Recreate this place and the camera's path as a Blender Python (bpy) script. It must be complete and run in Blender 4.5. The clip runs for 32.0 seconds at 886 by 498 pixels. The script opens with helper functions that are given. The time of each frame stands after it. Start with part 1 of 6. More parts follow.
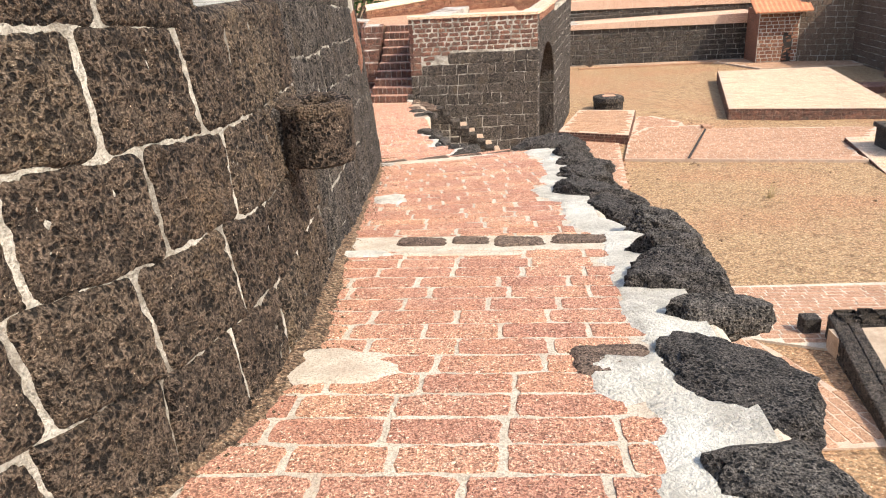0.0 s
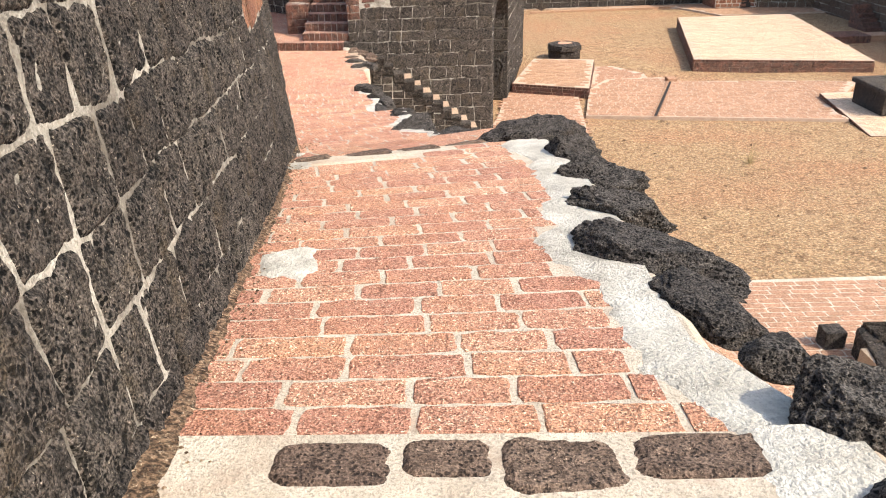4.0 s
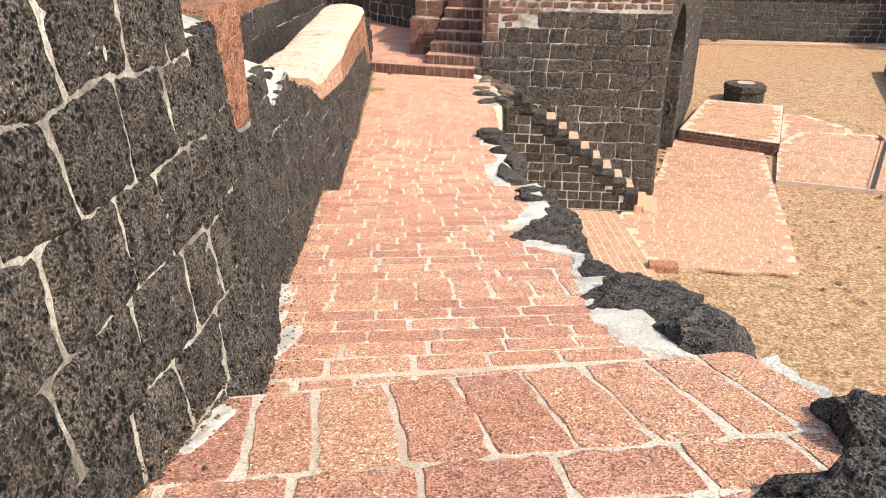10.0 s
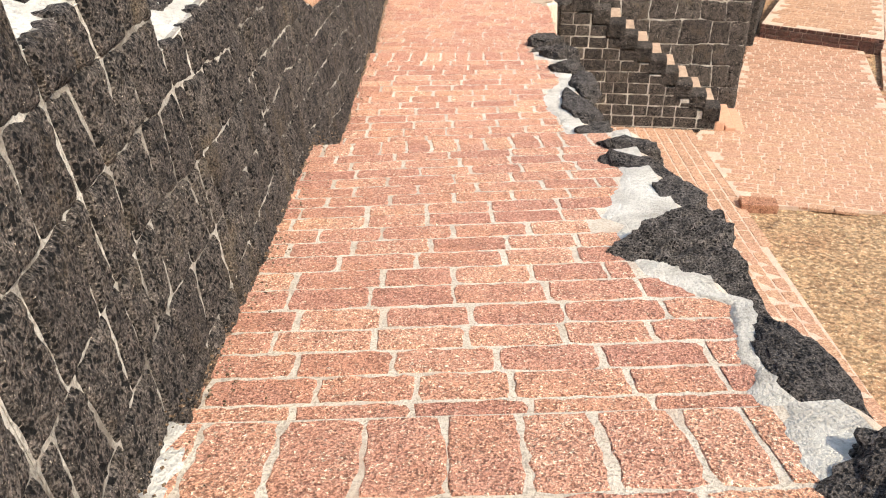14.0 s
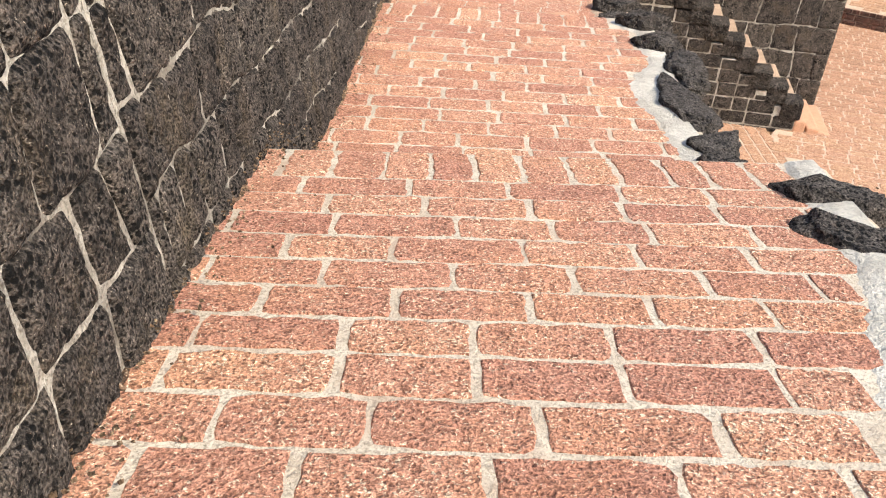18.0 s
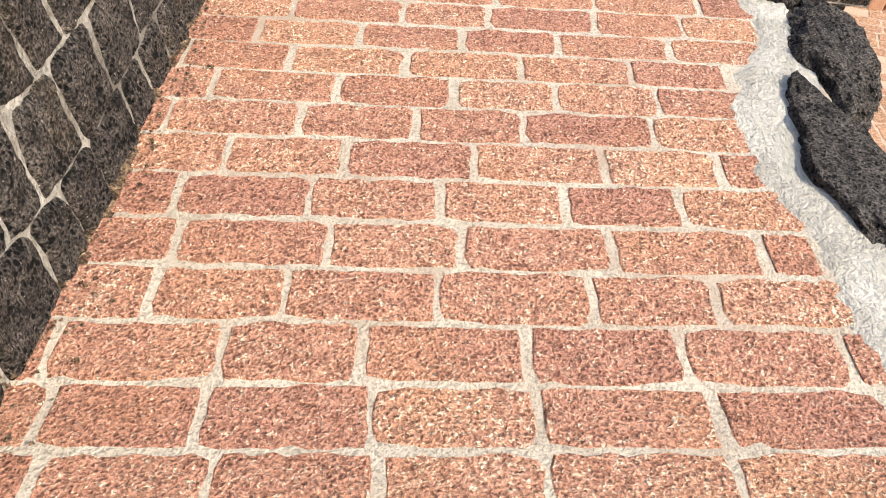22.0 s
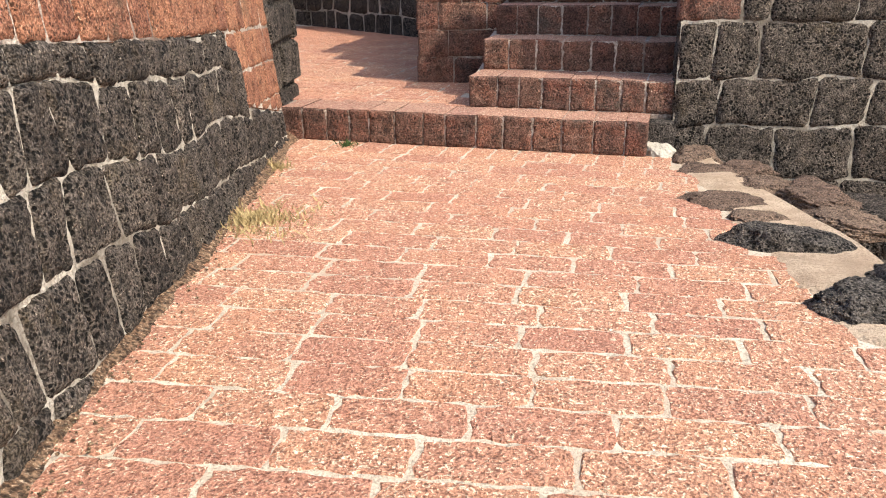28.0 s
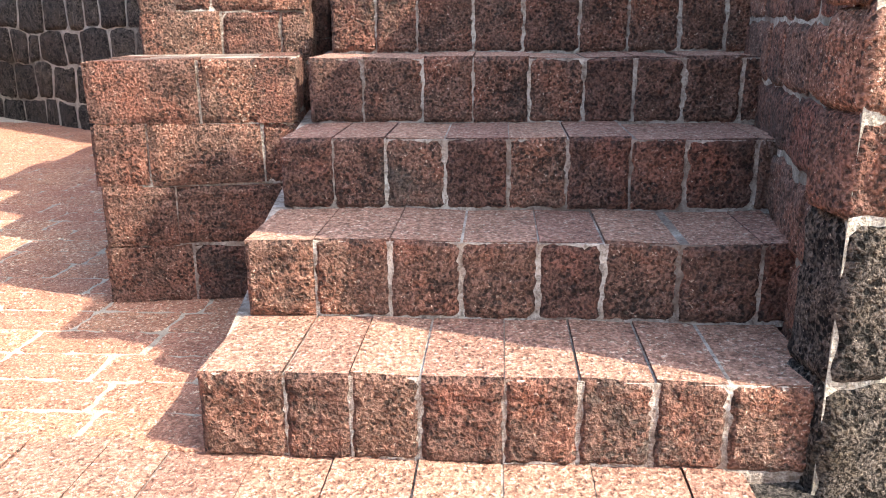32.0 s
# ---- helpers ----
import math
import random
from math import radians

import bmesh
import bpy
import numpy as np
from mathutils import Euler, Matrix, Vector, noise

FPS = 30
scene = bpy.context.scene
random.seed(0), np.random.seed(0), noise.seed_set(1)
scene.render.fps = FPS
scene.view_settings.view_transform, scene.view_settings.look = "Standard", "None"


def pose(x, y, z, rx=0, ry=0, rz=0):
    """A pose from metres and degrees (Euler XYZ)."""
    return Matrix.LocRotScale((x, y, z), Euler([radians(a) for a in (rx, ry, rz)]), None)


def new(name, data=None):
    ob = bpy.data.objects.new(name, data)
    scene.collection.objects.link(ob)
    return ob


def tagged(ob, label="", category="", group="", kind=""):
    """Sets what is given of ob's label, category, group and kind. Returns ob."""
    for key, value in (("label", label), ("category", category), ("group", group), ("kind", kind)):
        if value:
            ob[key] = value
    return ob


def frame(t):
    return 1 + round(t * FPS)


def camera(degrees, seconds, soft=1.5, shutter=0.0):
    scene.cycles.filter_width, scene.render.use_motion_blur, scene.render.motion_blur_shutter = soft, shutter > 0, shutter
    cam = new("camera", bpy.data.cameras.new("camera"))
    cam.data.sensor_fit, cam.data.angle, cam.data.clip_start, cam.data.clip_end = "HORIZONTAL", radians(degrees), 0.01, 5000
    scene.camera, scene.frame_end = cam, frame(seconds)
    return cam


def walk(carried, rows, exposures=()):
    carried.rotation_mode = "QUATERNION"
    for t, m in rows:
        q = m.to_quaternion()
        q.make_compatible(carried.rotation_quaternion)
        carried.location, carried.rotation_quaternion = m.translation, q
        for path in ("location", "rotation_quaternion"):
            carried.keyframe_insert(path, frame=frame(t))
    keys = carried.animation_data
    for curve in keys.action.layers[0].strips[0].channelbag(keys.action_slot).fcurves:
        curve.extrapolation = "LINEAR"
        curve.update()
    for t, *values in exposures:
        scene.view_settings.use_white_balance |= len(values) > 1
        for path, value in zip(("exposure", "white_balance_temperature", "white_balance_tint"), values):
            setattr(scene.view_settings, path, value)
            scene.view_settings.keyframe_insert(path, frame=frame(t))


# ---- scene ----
cam = camera(57.9, 32.0, 1.1)
METRES, EYE, TILT, LEAN, TURN = 28.75, 1.375, -21.5, 2.5, 0.0
EXPOSURES = [(0.0, 1.22), (7.0, 1.20), (10.3, 1.30), (14.0, 1.19), (20.0, 1.11), (24.0, 1.05), (27.5, 1.15), (29.0, 1.54), (30.0, 1.64), (32.0, 2.28)]
ROWS = [
    (0.0, 0.0, 0.0, 0.0, 0.0, 0.0, -0.0),
    (0.5, -0.0015, 0.0137, 0.0045, -2.9, -0.63, 1.14),
    (1.0, -0.0013, 0.0281, 0.0091, -3.26, -1.72, 1.95),
    (1.5, -0.0013, 0.0425, 0.0126, -4.8, -3.34, 2.59),
    (2.0, -0.0007, 0.0568, 0.014, -4.63, -3.87, 0.73),
    (2.5, -0.0, 0.0731, 0.0176, -3.67, -2.7, -0.43),
    (4.5, 0.0012, 0.1275, 0.0314, -4.14, -4.25, 0.18),
    (5.0, 0.0021, 0.1433, 0.0339, -3.13, -2.98, -0.96),
    (5.5, 0.0031, 0.1585, 0.0395, -3.02, -1.81, -0.66),
    (6.0, 0.0049, 0.1747, 0.0445, -2.47, -1.88, -0.56),
    (6.5, 0.0054, 0.1906, 0.0475, -1.83, -2.07, -1.66),
    (7.0, 0.0061, 0.2071, 0.0475, -0.5, -2.54, -2.81),
    (7.5, 0.0054, 0.2246, 0.0502, 1.34, -2.78, -3.6),
    (8.0, 0.0037, 0.2399, 0.0558, 1.62, -2.45, -3.74),
    (8.5, 0.0036, 0.2559, 0.0604, 3.2, -1.56, -3.66),
    (9.0, 0.0039, 0.2722, 0.064, 3.52, -1.73, -3.88),
    (9.5, 0.0053, 0.2893, 0.0687, 4.64, -2.57, -4.9),
    (10.0, 0.0061, 0.3044, 0.0725, 5.44, -3.12, -5.2),
    (10.5, 0.0067, 0.3193, 0.0767, 5.49, -4.22, -4.52),
    (11.0, 0.0056, 0.3339, 0.0812, 6.95, -4.64, -4.56),
    (11.5, 0.0038, 0.3478, 0.0845, 7.16, -7.17, -4.55),
    (12.0, 0.0022, 0.3623, 0.0865, 7.86, -7.39, -5.0),
    (12.5, -0.0008, 0.3765, 0.0856, 7.91, -7.46, -4.43),
    (13.0, -0.0032, 0.3882, 0.0886, 7.99, -8.09, -4.32),
    (13.5, -0.0062, 0.3989, 0.0912, 8.07, -9.68, -4.33),
    (14.0, -0.0081, 0.4101, 0.0908, 8.06, -10.82, -4.51),
    (14.5, -0.0093, 0.4233, 0.0889, 8.33, -9.86, -5.97),
    (15.0, -0.0113, 0.437, 0.087, 7.68, -6.99, -5.75),
    (15.5, -0.0142, 0.4511, 0.0871, 7.7, -6.27, -5.5),
    (17.5, -0.0292, 0.4942, 0.0968, 8.02, -13.78, -7.92),
    (18.0, -0.0295, 0.5072, 0.0929, 9.03, -13.48, -8.66),
    (18.5, -0.031, 0.5222, 0.0915, 8.74, -10.43, -8.55),
    (19.0, -0.0329, 0.5391, 0.0969, 8.53, -9.55, -7.63),
    (19.5, -0.0358, 0.5547, 0.1018, 8.43, -9.19, -7.3),
    (20.0, -0.0374, 0.5697, 0.1069, 7.58, -8.92, -5.39),
    (20.5, -0.0384, 0.5848, 0.1116, 7.68, -8.57, -6.42),
    (21.0, -0.0395, 0.5987, 0.1142, 6.68, -13.09, -6.49),
    (21.5, -0.0403, 0.6116, 0.1149, 7.02, -22.27, -7.17),
    (22.0, -0.0418, 0.6238, 0.1178, 7.65, -26.41, -8.08),
    (22.5, -0.0428, 0.6355, 0.1196, 7.15, -22.82, -7.19),
    (23.0, -0.0437, 0.647, 0.1188, 7.75, -19.09, -7.92),
    (23.5, -0.0463, 0.6613, 0.1178, 7.25, -14.07, -6.62),
    (24.0, -0.049, 0.6784, 0.1199, 7.15, -6.12, -5.84),
    (24.5, -0.0527, 0.6955, 0.1258, 7.73, -4.3, -5.59),
    (25.0, -0.0546, 0.7121, 0.131, 7.68, -4.06, -4.86),
    (25.5, -0.0569, 0.7283, 0.1366, 7.95, -3.68, -6.09),
    (27.5, -0.0692, 0.7984, 0.1517, 6.37, -2.98, -3.72),
    (28.0, -0.0711, 0.8197, 0.1568, 6.34, 0.98, -4.4),
    (28.5, -0.0723, 0.8384, 0.1653, 6.35, 2.88, -4.25),
    (29.0, -0.0743, 0.8574, 0.173, 5.71, 4.33, -3.96),
    (29.5, -0.0758, 0.8746, 0.1793, 0.46, 5.24, -1.39),
    (30.0, -0.0758, 0.8908, 0.1859, -3.47, 4.72, 0.15),
    (30.5, -0.0772, 0.9066, 0.1918, -4.48, 4.44, -0.29),
    (31.0, -0.0773, 0.9229, 0.198, -4.47, 4.75, 0.1),
    (31.5, -0.0775, 0.9401, 0.2041, -4.53, 5.28, -0.85),
    (32.0, -0.0765, 0.9579, 0.2106, -5.34, 5.61, -0.1),
]
walk(cam, [(t, pose(0, 0, EYE, TILT, LEAN, TURN) @ pose(METRES * x, METRES * y, METRES * z, 90 + pitch, roll, yaw)) for t, x, y, z, yaw, pitch, roll in ROWS], EXPOSURES)

# ---- light ----
SUN_AZ, SUN_EL = -29.0, 48.0
world = bpy.data.worlds.new("sky_world")
scene.world = world
world.use_nodes = True
wt = world.node_tree
sky = wt.nodes.new("ShaderNodeTexSky")
sky.sky_type, sky.sun_disc = "NISHITA", False
sky.sun_elevation, sky.sun_rotation = radians(SUN_EL), radians(90 - SUN_AZ)
sky.dust_density, sky.air_density = 2.5, 1.2
wt.links.new(sky.outputs[0], wt.nodes["Background"].inputs[0])
wt.nodes["Background"].inputs[1].default_value = 0.15
sun = new("sun", bpy.data.lights.new("sun", "SUN"))
sun.data.energy, sun.data.angle, sun.data.color = 2.48, radians(0.6), (1.0, 0.942, 0.808)
sun_way = Vector((math.cos(radians(SUN_AZ)) * math.cos(radians(SUN_EL)), math.sin(radians(SUN_AZ)) * math.cos(radians(SUN_EL)), math.sin(radians(SUN_EL))))
sun.matrix_world = Matrix.Translation((20, -10, 30)) @ sun_way.to_track_quat("Z", "Y").to_matrix().to_4x4()


# ---- materials ----
def nodes_of(name):
    m = bpy.data.materials.new(name)
    m.use_nodes = True
    t = m.node_tree
    return m, t, t.nodes["Principled BSDF"]


def add(t, kind, **kw):
    n = t.nodes.new(kind)
    for k, v in kw.items():
        n.inputs[k].default_value = v
    return n


def mix(t, a, b, fac, mode="MIX"):
    n = t.nodes.new("ShaderNodeMix")
    n.data_type, n.blend_type = "RGBA", mode
    for sock, val in ((n.inputs[6], a), (n.inputs[7], b), (n.inputs[0], fac)):
        if isinstance(val, bpy.types.NodeSocket):
            t.links.new(val, sock)
        else:
            sock.default_value = (*val, 1) if isinstance(val, tuple) else val
    return n.outputs[2]


def ramp(t, fac, lo, hi, a=0.0, b=1.0):
    n = t.nodes.new("ShaderNodeMapRange")
    n.inputs[1].default_value, n.inputs[2].default_value = lo, hi
    n.inputs[3].default_value, n.inputs[4].default_value = a, b
    t.links.new(fac, n.inputs[0])
    return n.outputs[0]


def noise_tex(t, co, scale, detail=4.0, rough=0.6, dist=0.0):
    n = add(t, "ShaderNodeTexNoise", Scale=scale, Detail=detail, Roughness=rough, Distortion=dist)
    t.links.new(co, n.inputs["Vector"])
    return n.outputs[0]


def voro(t, co, scale, feature="F1"):
    n = add(t, "ShaderNodeTexVoronoi", Scale=scale)
    n.feature = feature
    t.links.new(co, n.inputs["Vector"])
    return n.outputs["Distance"]


def math_node(t, op, a, b):
    n = t.nodes.new("ShaderNodeMath")
    n.operation = op
    for s, v in zip(n.inputs, (a, b)):
        if isinstance(v, bpy.types.NodeSocket):
            t.links.new(v, s)
        else:
            s.default_value = v
    return n.outputs[0]


def bump(t, height, strength, dist, bsdf):
    n = add(t, "ShaderNodeBump", Strength=strength, Distance=dist)
    t.links.new(height, n.inputs["Height"])
    t.links.new(n.outputs[0], bsdf.inputs["Normal"])


def stone_material(name, pit, low, high, grain, grain_at=0.60, vary=0.35, scale=22.0, grain_scale=100.0, bump_d=0.02, moss=None, big=1.3, rust=None, contrast=0.16, holes=None, clump=0.0, grit=None, each=None):
    """Porous laterite: dark pits, two tones, pale grains, and a random tone for each piece."""
    m, t, b = nodes_of(name)
    geo = t.nodes.new("ShaderNodeNewGeometry")
    co, isl = geo.outputs["Position"], geo.outputs["Random Per Island"]
    info = t.nodes.new("ShaderNodeObjectInfo").outputs["Random"]
    lump = noise_tex(t, co, scale, 7, 0.72, 0.25)
    large = noise_tex(t, co, big, 4, 0.6)
    fine = noise_tex(t, co, grain_scale, 3, 0.7, 0.8)
    col = mix(t, low, high, ramp(t, lump, 0.5 - contrast * 0.4, 0.5 + contrast))
    if rust:
        col = mix(t, col, rust, ramp(t, large, 0.46, 0.64, 0.0, 0.8))
    if clump:
        # flecks come in clusters, and some pieces have far more of them
        drift = math_node(t, "ADD", math_node(t, "MULTIPLY", noise_tex(t, co, 5.0, 3, 0.6), clump), math_node(t, "MULTIPLY", info, clump * 0.35))
        fleck = math_node(t, "ADD", fine, math_node(t, "SUBTRACT", drift, clump * 0.68))
    else:
        fleck = fine
    col = mix(t, col, grain, ramp(t, fleck, grain_at, grain_at + 0.06, 0.0, 0.92))
    # low lumps darken to pit tone, relief shade put into the colour
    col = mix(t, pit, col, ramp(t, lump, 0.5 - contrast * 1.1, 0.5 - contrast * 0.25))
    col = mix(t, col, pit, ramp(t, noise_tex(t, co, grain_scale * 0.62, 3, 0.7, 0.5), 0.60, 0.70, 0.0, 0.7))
    h = math_node(t, "ADD", math_node(t, "MULTIPLY", lump, 1.6), math_node(t, "MULTIPLY", fine, 0.5))
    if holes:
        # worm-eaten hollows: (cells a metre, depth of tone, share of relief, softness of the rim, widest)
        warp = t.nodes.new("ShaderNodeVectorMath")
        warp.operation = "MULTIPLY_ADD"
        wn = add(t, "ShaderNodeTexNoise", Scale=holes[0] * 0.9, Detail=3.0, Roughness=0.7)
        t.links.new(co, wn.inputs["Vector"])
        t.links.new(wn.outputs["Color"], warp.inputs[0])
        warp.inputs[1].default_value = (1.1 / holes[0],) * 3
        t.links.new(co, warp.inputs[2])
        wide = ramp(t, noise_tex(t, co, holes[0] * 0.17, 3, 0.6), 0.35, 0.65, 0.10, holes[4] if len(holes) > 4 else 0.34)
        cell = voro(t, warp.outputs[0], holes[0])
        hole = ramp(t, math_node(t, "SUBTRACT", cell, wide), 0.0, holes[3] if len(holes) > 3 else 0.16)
        # hollows go towards pit tone as well: recess shade painted in
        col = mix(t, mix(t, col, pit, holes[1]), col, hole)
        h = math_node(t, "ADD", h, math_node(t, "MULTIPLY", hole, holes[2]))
    if moss:
        col = mix(t, col, moss, ramp(t, noise_tex(t, co, 2.1, 6, 0.72), 0.55, 0.68, 0.0, 0.8))
    tone = math_node(t, "ADD", math_node(t, "MULTIPLY", info, vary), math_node(t, "MULTIPLY", isl, vary * 0.8 if each is None else each))
    hsv = add(t, "ShaderNodeHueSaturation")
    value = math_node(t, "ADD", tone, 1.0 - vary * 0.8)
    if grit:
        # sharp grain of about a centimetre: (grains a metre, darkest, lightest, relief)
        gr = noise_tex(t, co, grit[0], 2, 0.55, 0.15)
        value = math_node(t, "MULTIPLY", value, ramp(t, gr, 0.39, 0.62, grit[1], grit[2]))
        h = math_node(t, "ADD", h, math_node(t, "MULTIPLY", gr, grit[3]))
    t.links.new(value, hsv.inputs["Value"])
    t.links.new(ramp(t, info, 0.0, 1.0, 0.496, 0.504), hsv.inputs["Hue"])
    t.links.new(col, hsv.inputs["Color"])
    t.links.new(hsv.outputs[0], b.inputs["Base Color"])
    b.inputs["Roughness"].default_value = 0.93
    b.inputs["Specular IOR Level"].default_value = 0.2
    bump(t, h, 1.0, bump_d, b)
    return m


def plain_material(name, a, c, scale=6.0, fine=60.0, rough=0.9, bump_d=0.006, stain=None, speck=0.75, stain_at=0.52):
    m, t, b = nodes_of(name)
    co = t.nodes.new("ShaderNodeNewGeometry").outputs["Position"]
    n1 = noise_tex(t, co, scale, 6, 0.65)
    n2 = noise_tex(t, co, fine, 4, 0.7)
    col = mix(t, a, c, ramp(t, n1, 0.35, 0.65))
    col = mix(t, col, tuple(x * 0.6 for x in c), ramp(t, n2, 0.50, 0.62, 0.0, speck))
    if stain:
        col = mix(t, col, stain, ramp(t, noise_tex(t, co, 1.7, 6, 0.7), stain_at, stain_at + 0.14, 0.0, 0.8))
    t.links.new(col, b.inputs["Base Color"])
    b.inputs["Roughness"].default_value = rough
    b.inputs["Specular IOR Level"].default_value = 0.25
    bump(t, math_node(t, "ADD", n2, n1), 0.9, bump_d, b)
    return m


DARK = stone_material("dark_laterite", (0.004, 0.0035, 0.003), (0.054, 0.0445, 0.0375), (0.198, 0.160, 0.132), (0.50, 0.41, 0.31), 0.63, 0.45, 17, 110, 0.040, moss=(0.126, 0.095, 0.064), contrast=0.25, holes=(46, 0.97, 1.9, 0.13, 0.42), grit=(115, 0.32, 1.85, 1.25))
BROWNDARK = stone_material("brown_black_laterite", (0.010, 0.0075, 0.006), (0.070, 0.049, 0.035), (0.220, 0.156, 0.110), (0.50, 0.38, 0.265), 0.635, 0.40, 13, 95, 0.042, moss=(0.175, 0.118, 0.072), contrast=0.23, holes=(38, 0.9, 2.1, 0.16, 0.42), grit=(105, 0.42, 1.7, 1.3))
ROCK = stone_material("edge_rock", (0.009, 0.0078, 0.007), (0.066, 0.055, 0.047), (0.195, 0.165, 0.140), (0.40, 0.335, 0.265), 0.64, 0.3, 15, 100, 0.040, contrast=0.24, holes=(48, 0.94, 1.8, 0.13, 0.4), grit=(105, 0.4, 1.7, 1.2))
PAVER = stone_material("red_laterite_paver", (0.20, 0.083, 0.053), (0.52, 0.238, 0.153), (0.70, 0.375, 0.253), (0.95, 0.76, 0.54), 0.585, 0.22, 40, 68, 0.014, big=2.2, rust=(0.62, 0.30, 0.178), contrast=0.20, holes=(62, 0.6, 0.7), clump=0.13, grit=(110, 0.68, 1.30, 1.7))
WORNPAVER = stone_material("worn_laterite_paver", (0.205, 0.086, 0.055), (0.475, 0.222, 0.143), (0.605, 0.318, 0.212), (0.88, 0.70, 0.50), 0.565, 0.12, 40, 60, 0.012, big=2.2, rust=(0.56, 0.272, 0.165), contrast=0.20, holes=(60, 0.5, 0.6), clump=0.11, grit=(110, 0.72, 1.25, 1.5))
REDBLOCK = stone_material("red_laterite_block", (0.070, 0.033, 0.022), (0.25, 0.106, 0.062), (0.40, 0.192, 0.115), (0.62, 0.43, 0.28), 0.61, 0.36, 15, 90, 0.016, moss=(0.13, 0.085, 0.055), contrast=0.2, holes=(56, 0.75, 1.2, 0.12, 0.36), grit=(110, 0.55, 1.45, 1.0))
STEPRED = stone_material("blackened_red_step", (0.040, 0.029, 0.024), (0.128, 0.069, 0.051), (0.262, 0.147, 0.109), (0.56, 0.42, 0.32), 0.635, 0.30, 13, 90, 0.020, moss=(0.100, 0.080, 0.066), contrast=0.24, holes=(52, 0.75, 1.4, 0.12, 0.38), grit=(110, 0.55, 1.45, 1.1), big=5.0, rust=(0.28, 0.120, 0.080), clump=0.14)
BROWNROCK = stone_material("brown_edge_stone", (0.032, 0.022, 0.017), (0.130, 0.086, 0.062), (0.25, 0.17, 0.122), (0.48, 0.35, 0.25), 0.63, 0.3, 15, 100, 0.016, contrast=0.22, holes=(58, 0.85, 1.2, 0.12, 0.36), grit=(110, 0.6, 1.4, 0.9))
TREAD = stone_material("sunlit_worn_tread", (0.18, 0.092, 0.064), (0.40, 0.205, 0.142), (0.53, 0.305, 0.22), (0.76, 0.61, 0.46), 0.58, 0.24, 34, 70, 0.012, contrast=0.18, holes=(52, 0.5, 0.6), grit=(95, 0.66, 1.28, 1.2))
COPING = stone_material("coping_brick", (0.30, 0.16, 0.10), (0.55, 0.34, 0.23), (0.70, 0.49, 0.35), (0.86, 0.69, 0.51), 0.58, 0.34, 30, 70, 0.012, grit=(60, 0.7, 1.3, 1.2))
COURTBRICK = stone_material("court_paver", (0.18, 0.092, 0.055), (0.305, 0.166, 0.100), (0.385, 0.232, 0.146), (0.56, 0.40, 0.27), 0.60, 0.06, 18, 60, 0.008, grit=(40, 0.75, 1.25, 1.0), each=0.28)
COURTPALE = stone_material("pale_court_paver", (0.32, 0.20, 0.13), (0.45, 0.30, 0.20), (0.55, 0.385, 0.265), (0.68, 0.52, 0.375), 0.58, 0.06, 18, 50, 0.008, grit=(30, 0.72, 1.25, 1.0), each=0.24)
TREADSAND = plain_material("sandy_tread", (0.52, 0.38, 0.27), (0.38, 0.26, 0.18), 7, 60, bump_d=0.02, stain=(0.26, 0.19, 0.14))
MORTAR = plain_material("cream_mortar", (0.64, 0.55, 0.43), (0.49, 0.40, 0.30), 5, 80, bump_d=0.014, stain=(0.44, 0.32, 0.23))
WALLMORTAR = plain_material("wall_mortar", (0.64, 0.58, 0.49), (0.38, 0.335, 0.27), 9, 70, bump_d=0.03, stain=(0.13, 0.105, 0.08), stain_at=0.46)
EDGEMORTAR = plain_material("tan_mortar", (0.60, 0.46, 0.33), (0.42, 0.30, 0.205), 5, 70, bump_d=0.03, stain=(0.34, 0.245, 0.17))
SANDJOINT = plain_material("sandy_joint", (0.58, 0.43, 0.31), (0.46, 0.32, 0.23), 5, 60, bump_d=0.01)
STEPMORTAR = plain_material("stained_mortar", (0.74, 0.66, 0.56), (0.36, 0.28, 0.22), 16, 60, bump_d=0.03, stain=(0.15, 0.095, 0.072), stain_at=0.46)
CEMENT = plain_material("white_cement", (0.76, 0.70, 0.60), (0.50, 0.45, 0.37), 3.2, 45, bump_d=0.045, stain=(0.34, 0.30, 0.245), speck=0.35, stain_at=0.52)
DIRT = stone_material("dry_litter", (0.06, 0.038, 0.025), (0.175, 0.105, 0.062), (0.30, 0.195, 0.118), (0.52, 0.40, 0.27), 0.58, 0.0, 26, 80, 0.03, grit=(60, 0.4, 1.7, 1.6))
GRASS = stone_material("dry_grass", (0.13, 0.072, 0.038), (0.300, 0.172, 0.088), (0.415, 0.268, 0.145), (0.58, 0.43, 0.27), 0.57, 0.0, 3.2, 26, 0.05, big=0.22, rust=(0.36, 0.178, 0.093), contrast=0.2, grit=(14, 0.6, 1.35, 1.0))
ROOFTILE = plain_material("roof_tile", (0.58, 0.24, 0.12), (0.44, 0.17, 0.09), 3, 30)
LEAF = plain_material("leaf", (0.07, 0.11, 0.03), (0.04, 0.07, 0.02), 3, 30)
BARK = plain_material("bark", (0.2, 0.15, 0.11), (0.12, 0.09, 0.07), 6, 40)
DRYPLANT = plain_material("dry_plant", (0.46, 0.35, 0.17), (0.32, 0.235, 0.115), 8, 60)
SEA = plain_material("sea", (0.10, 0.22, 0.25), (0.08, 0.18, 0.22), 0.02, 0.4, 0.35)
SAND = plain_material("sand", (0.58, 0.325, 0.20), (0.47, 0.255, 0.155), 9, 90)
DOOR_AND_SLOT = plain_material("dark_wood_and_slot_shade", (0.05, 0.04, 0.035), (0.03, 0.025, 0.02), 6, 40)


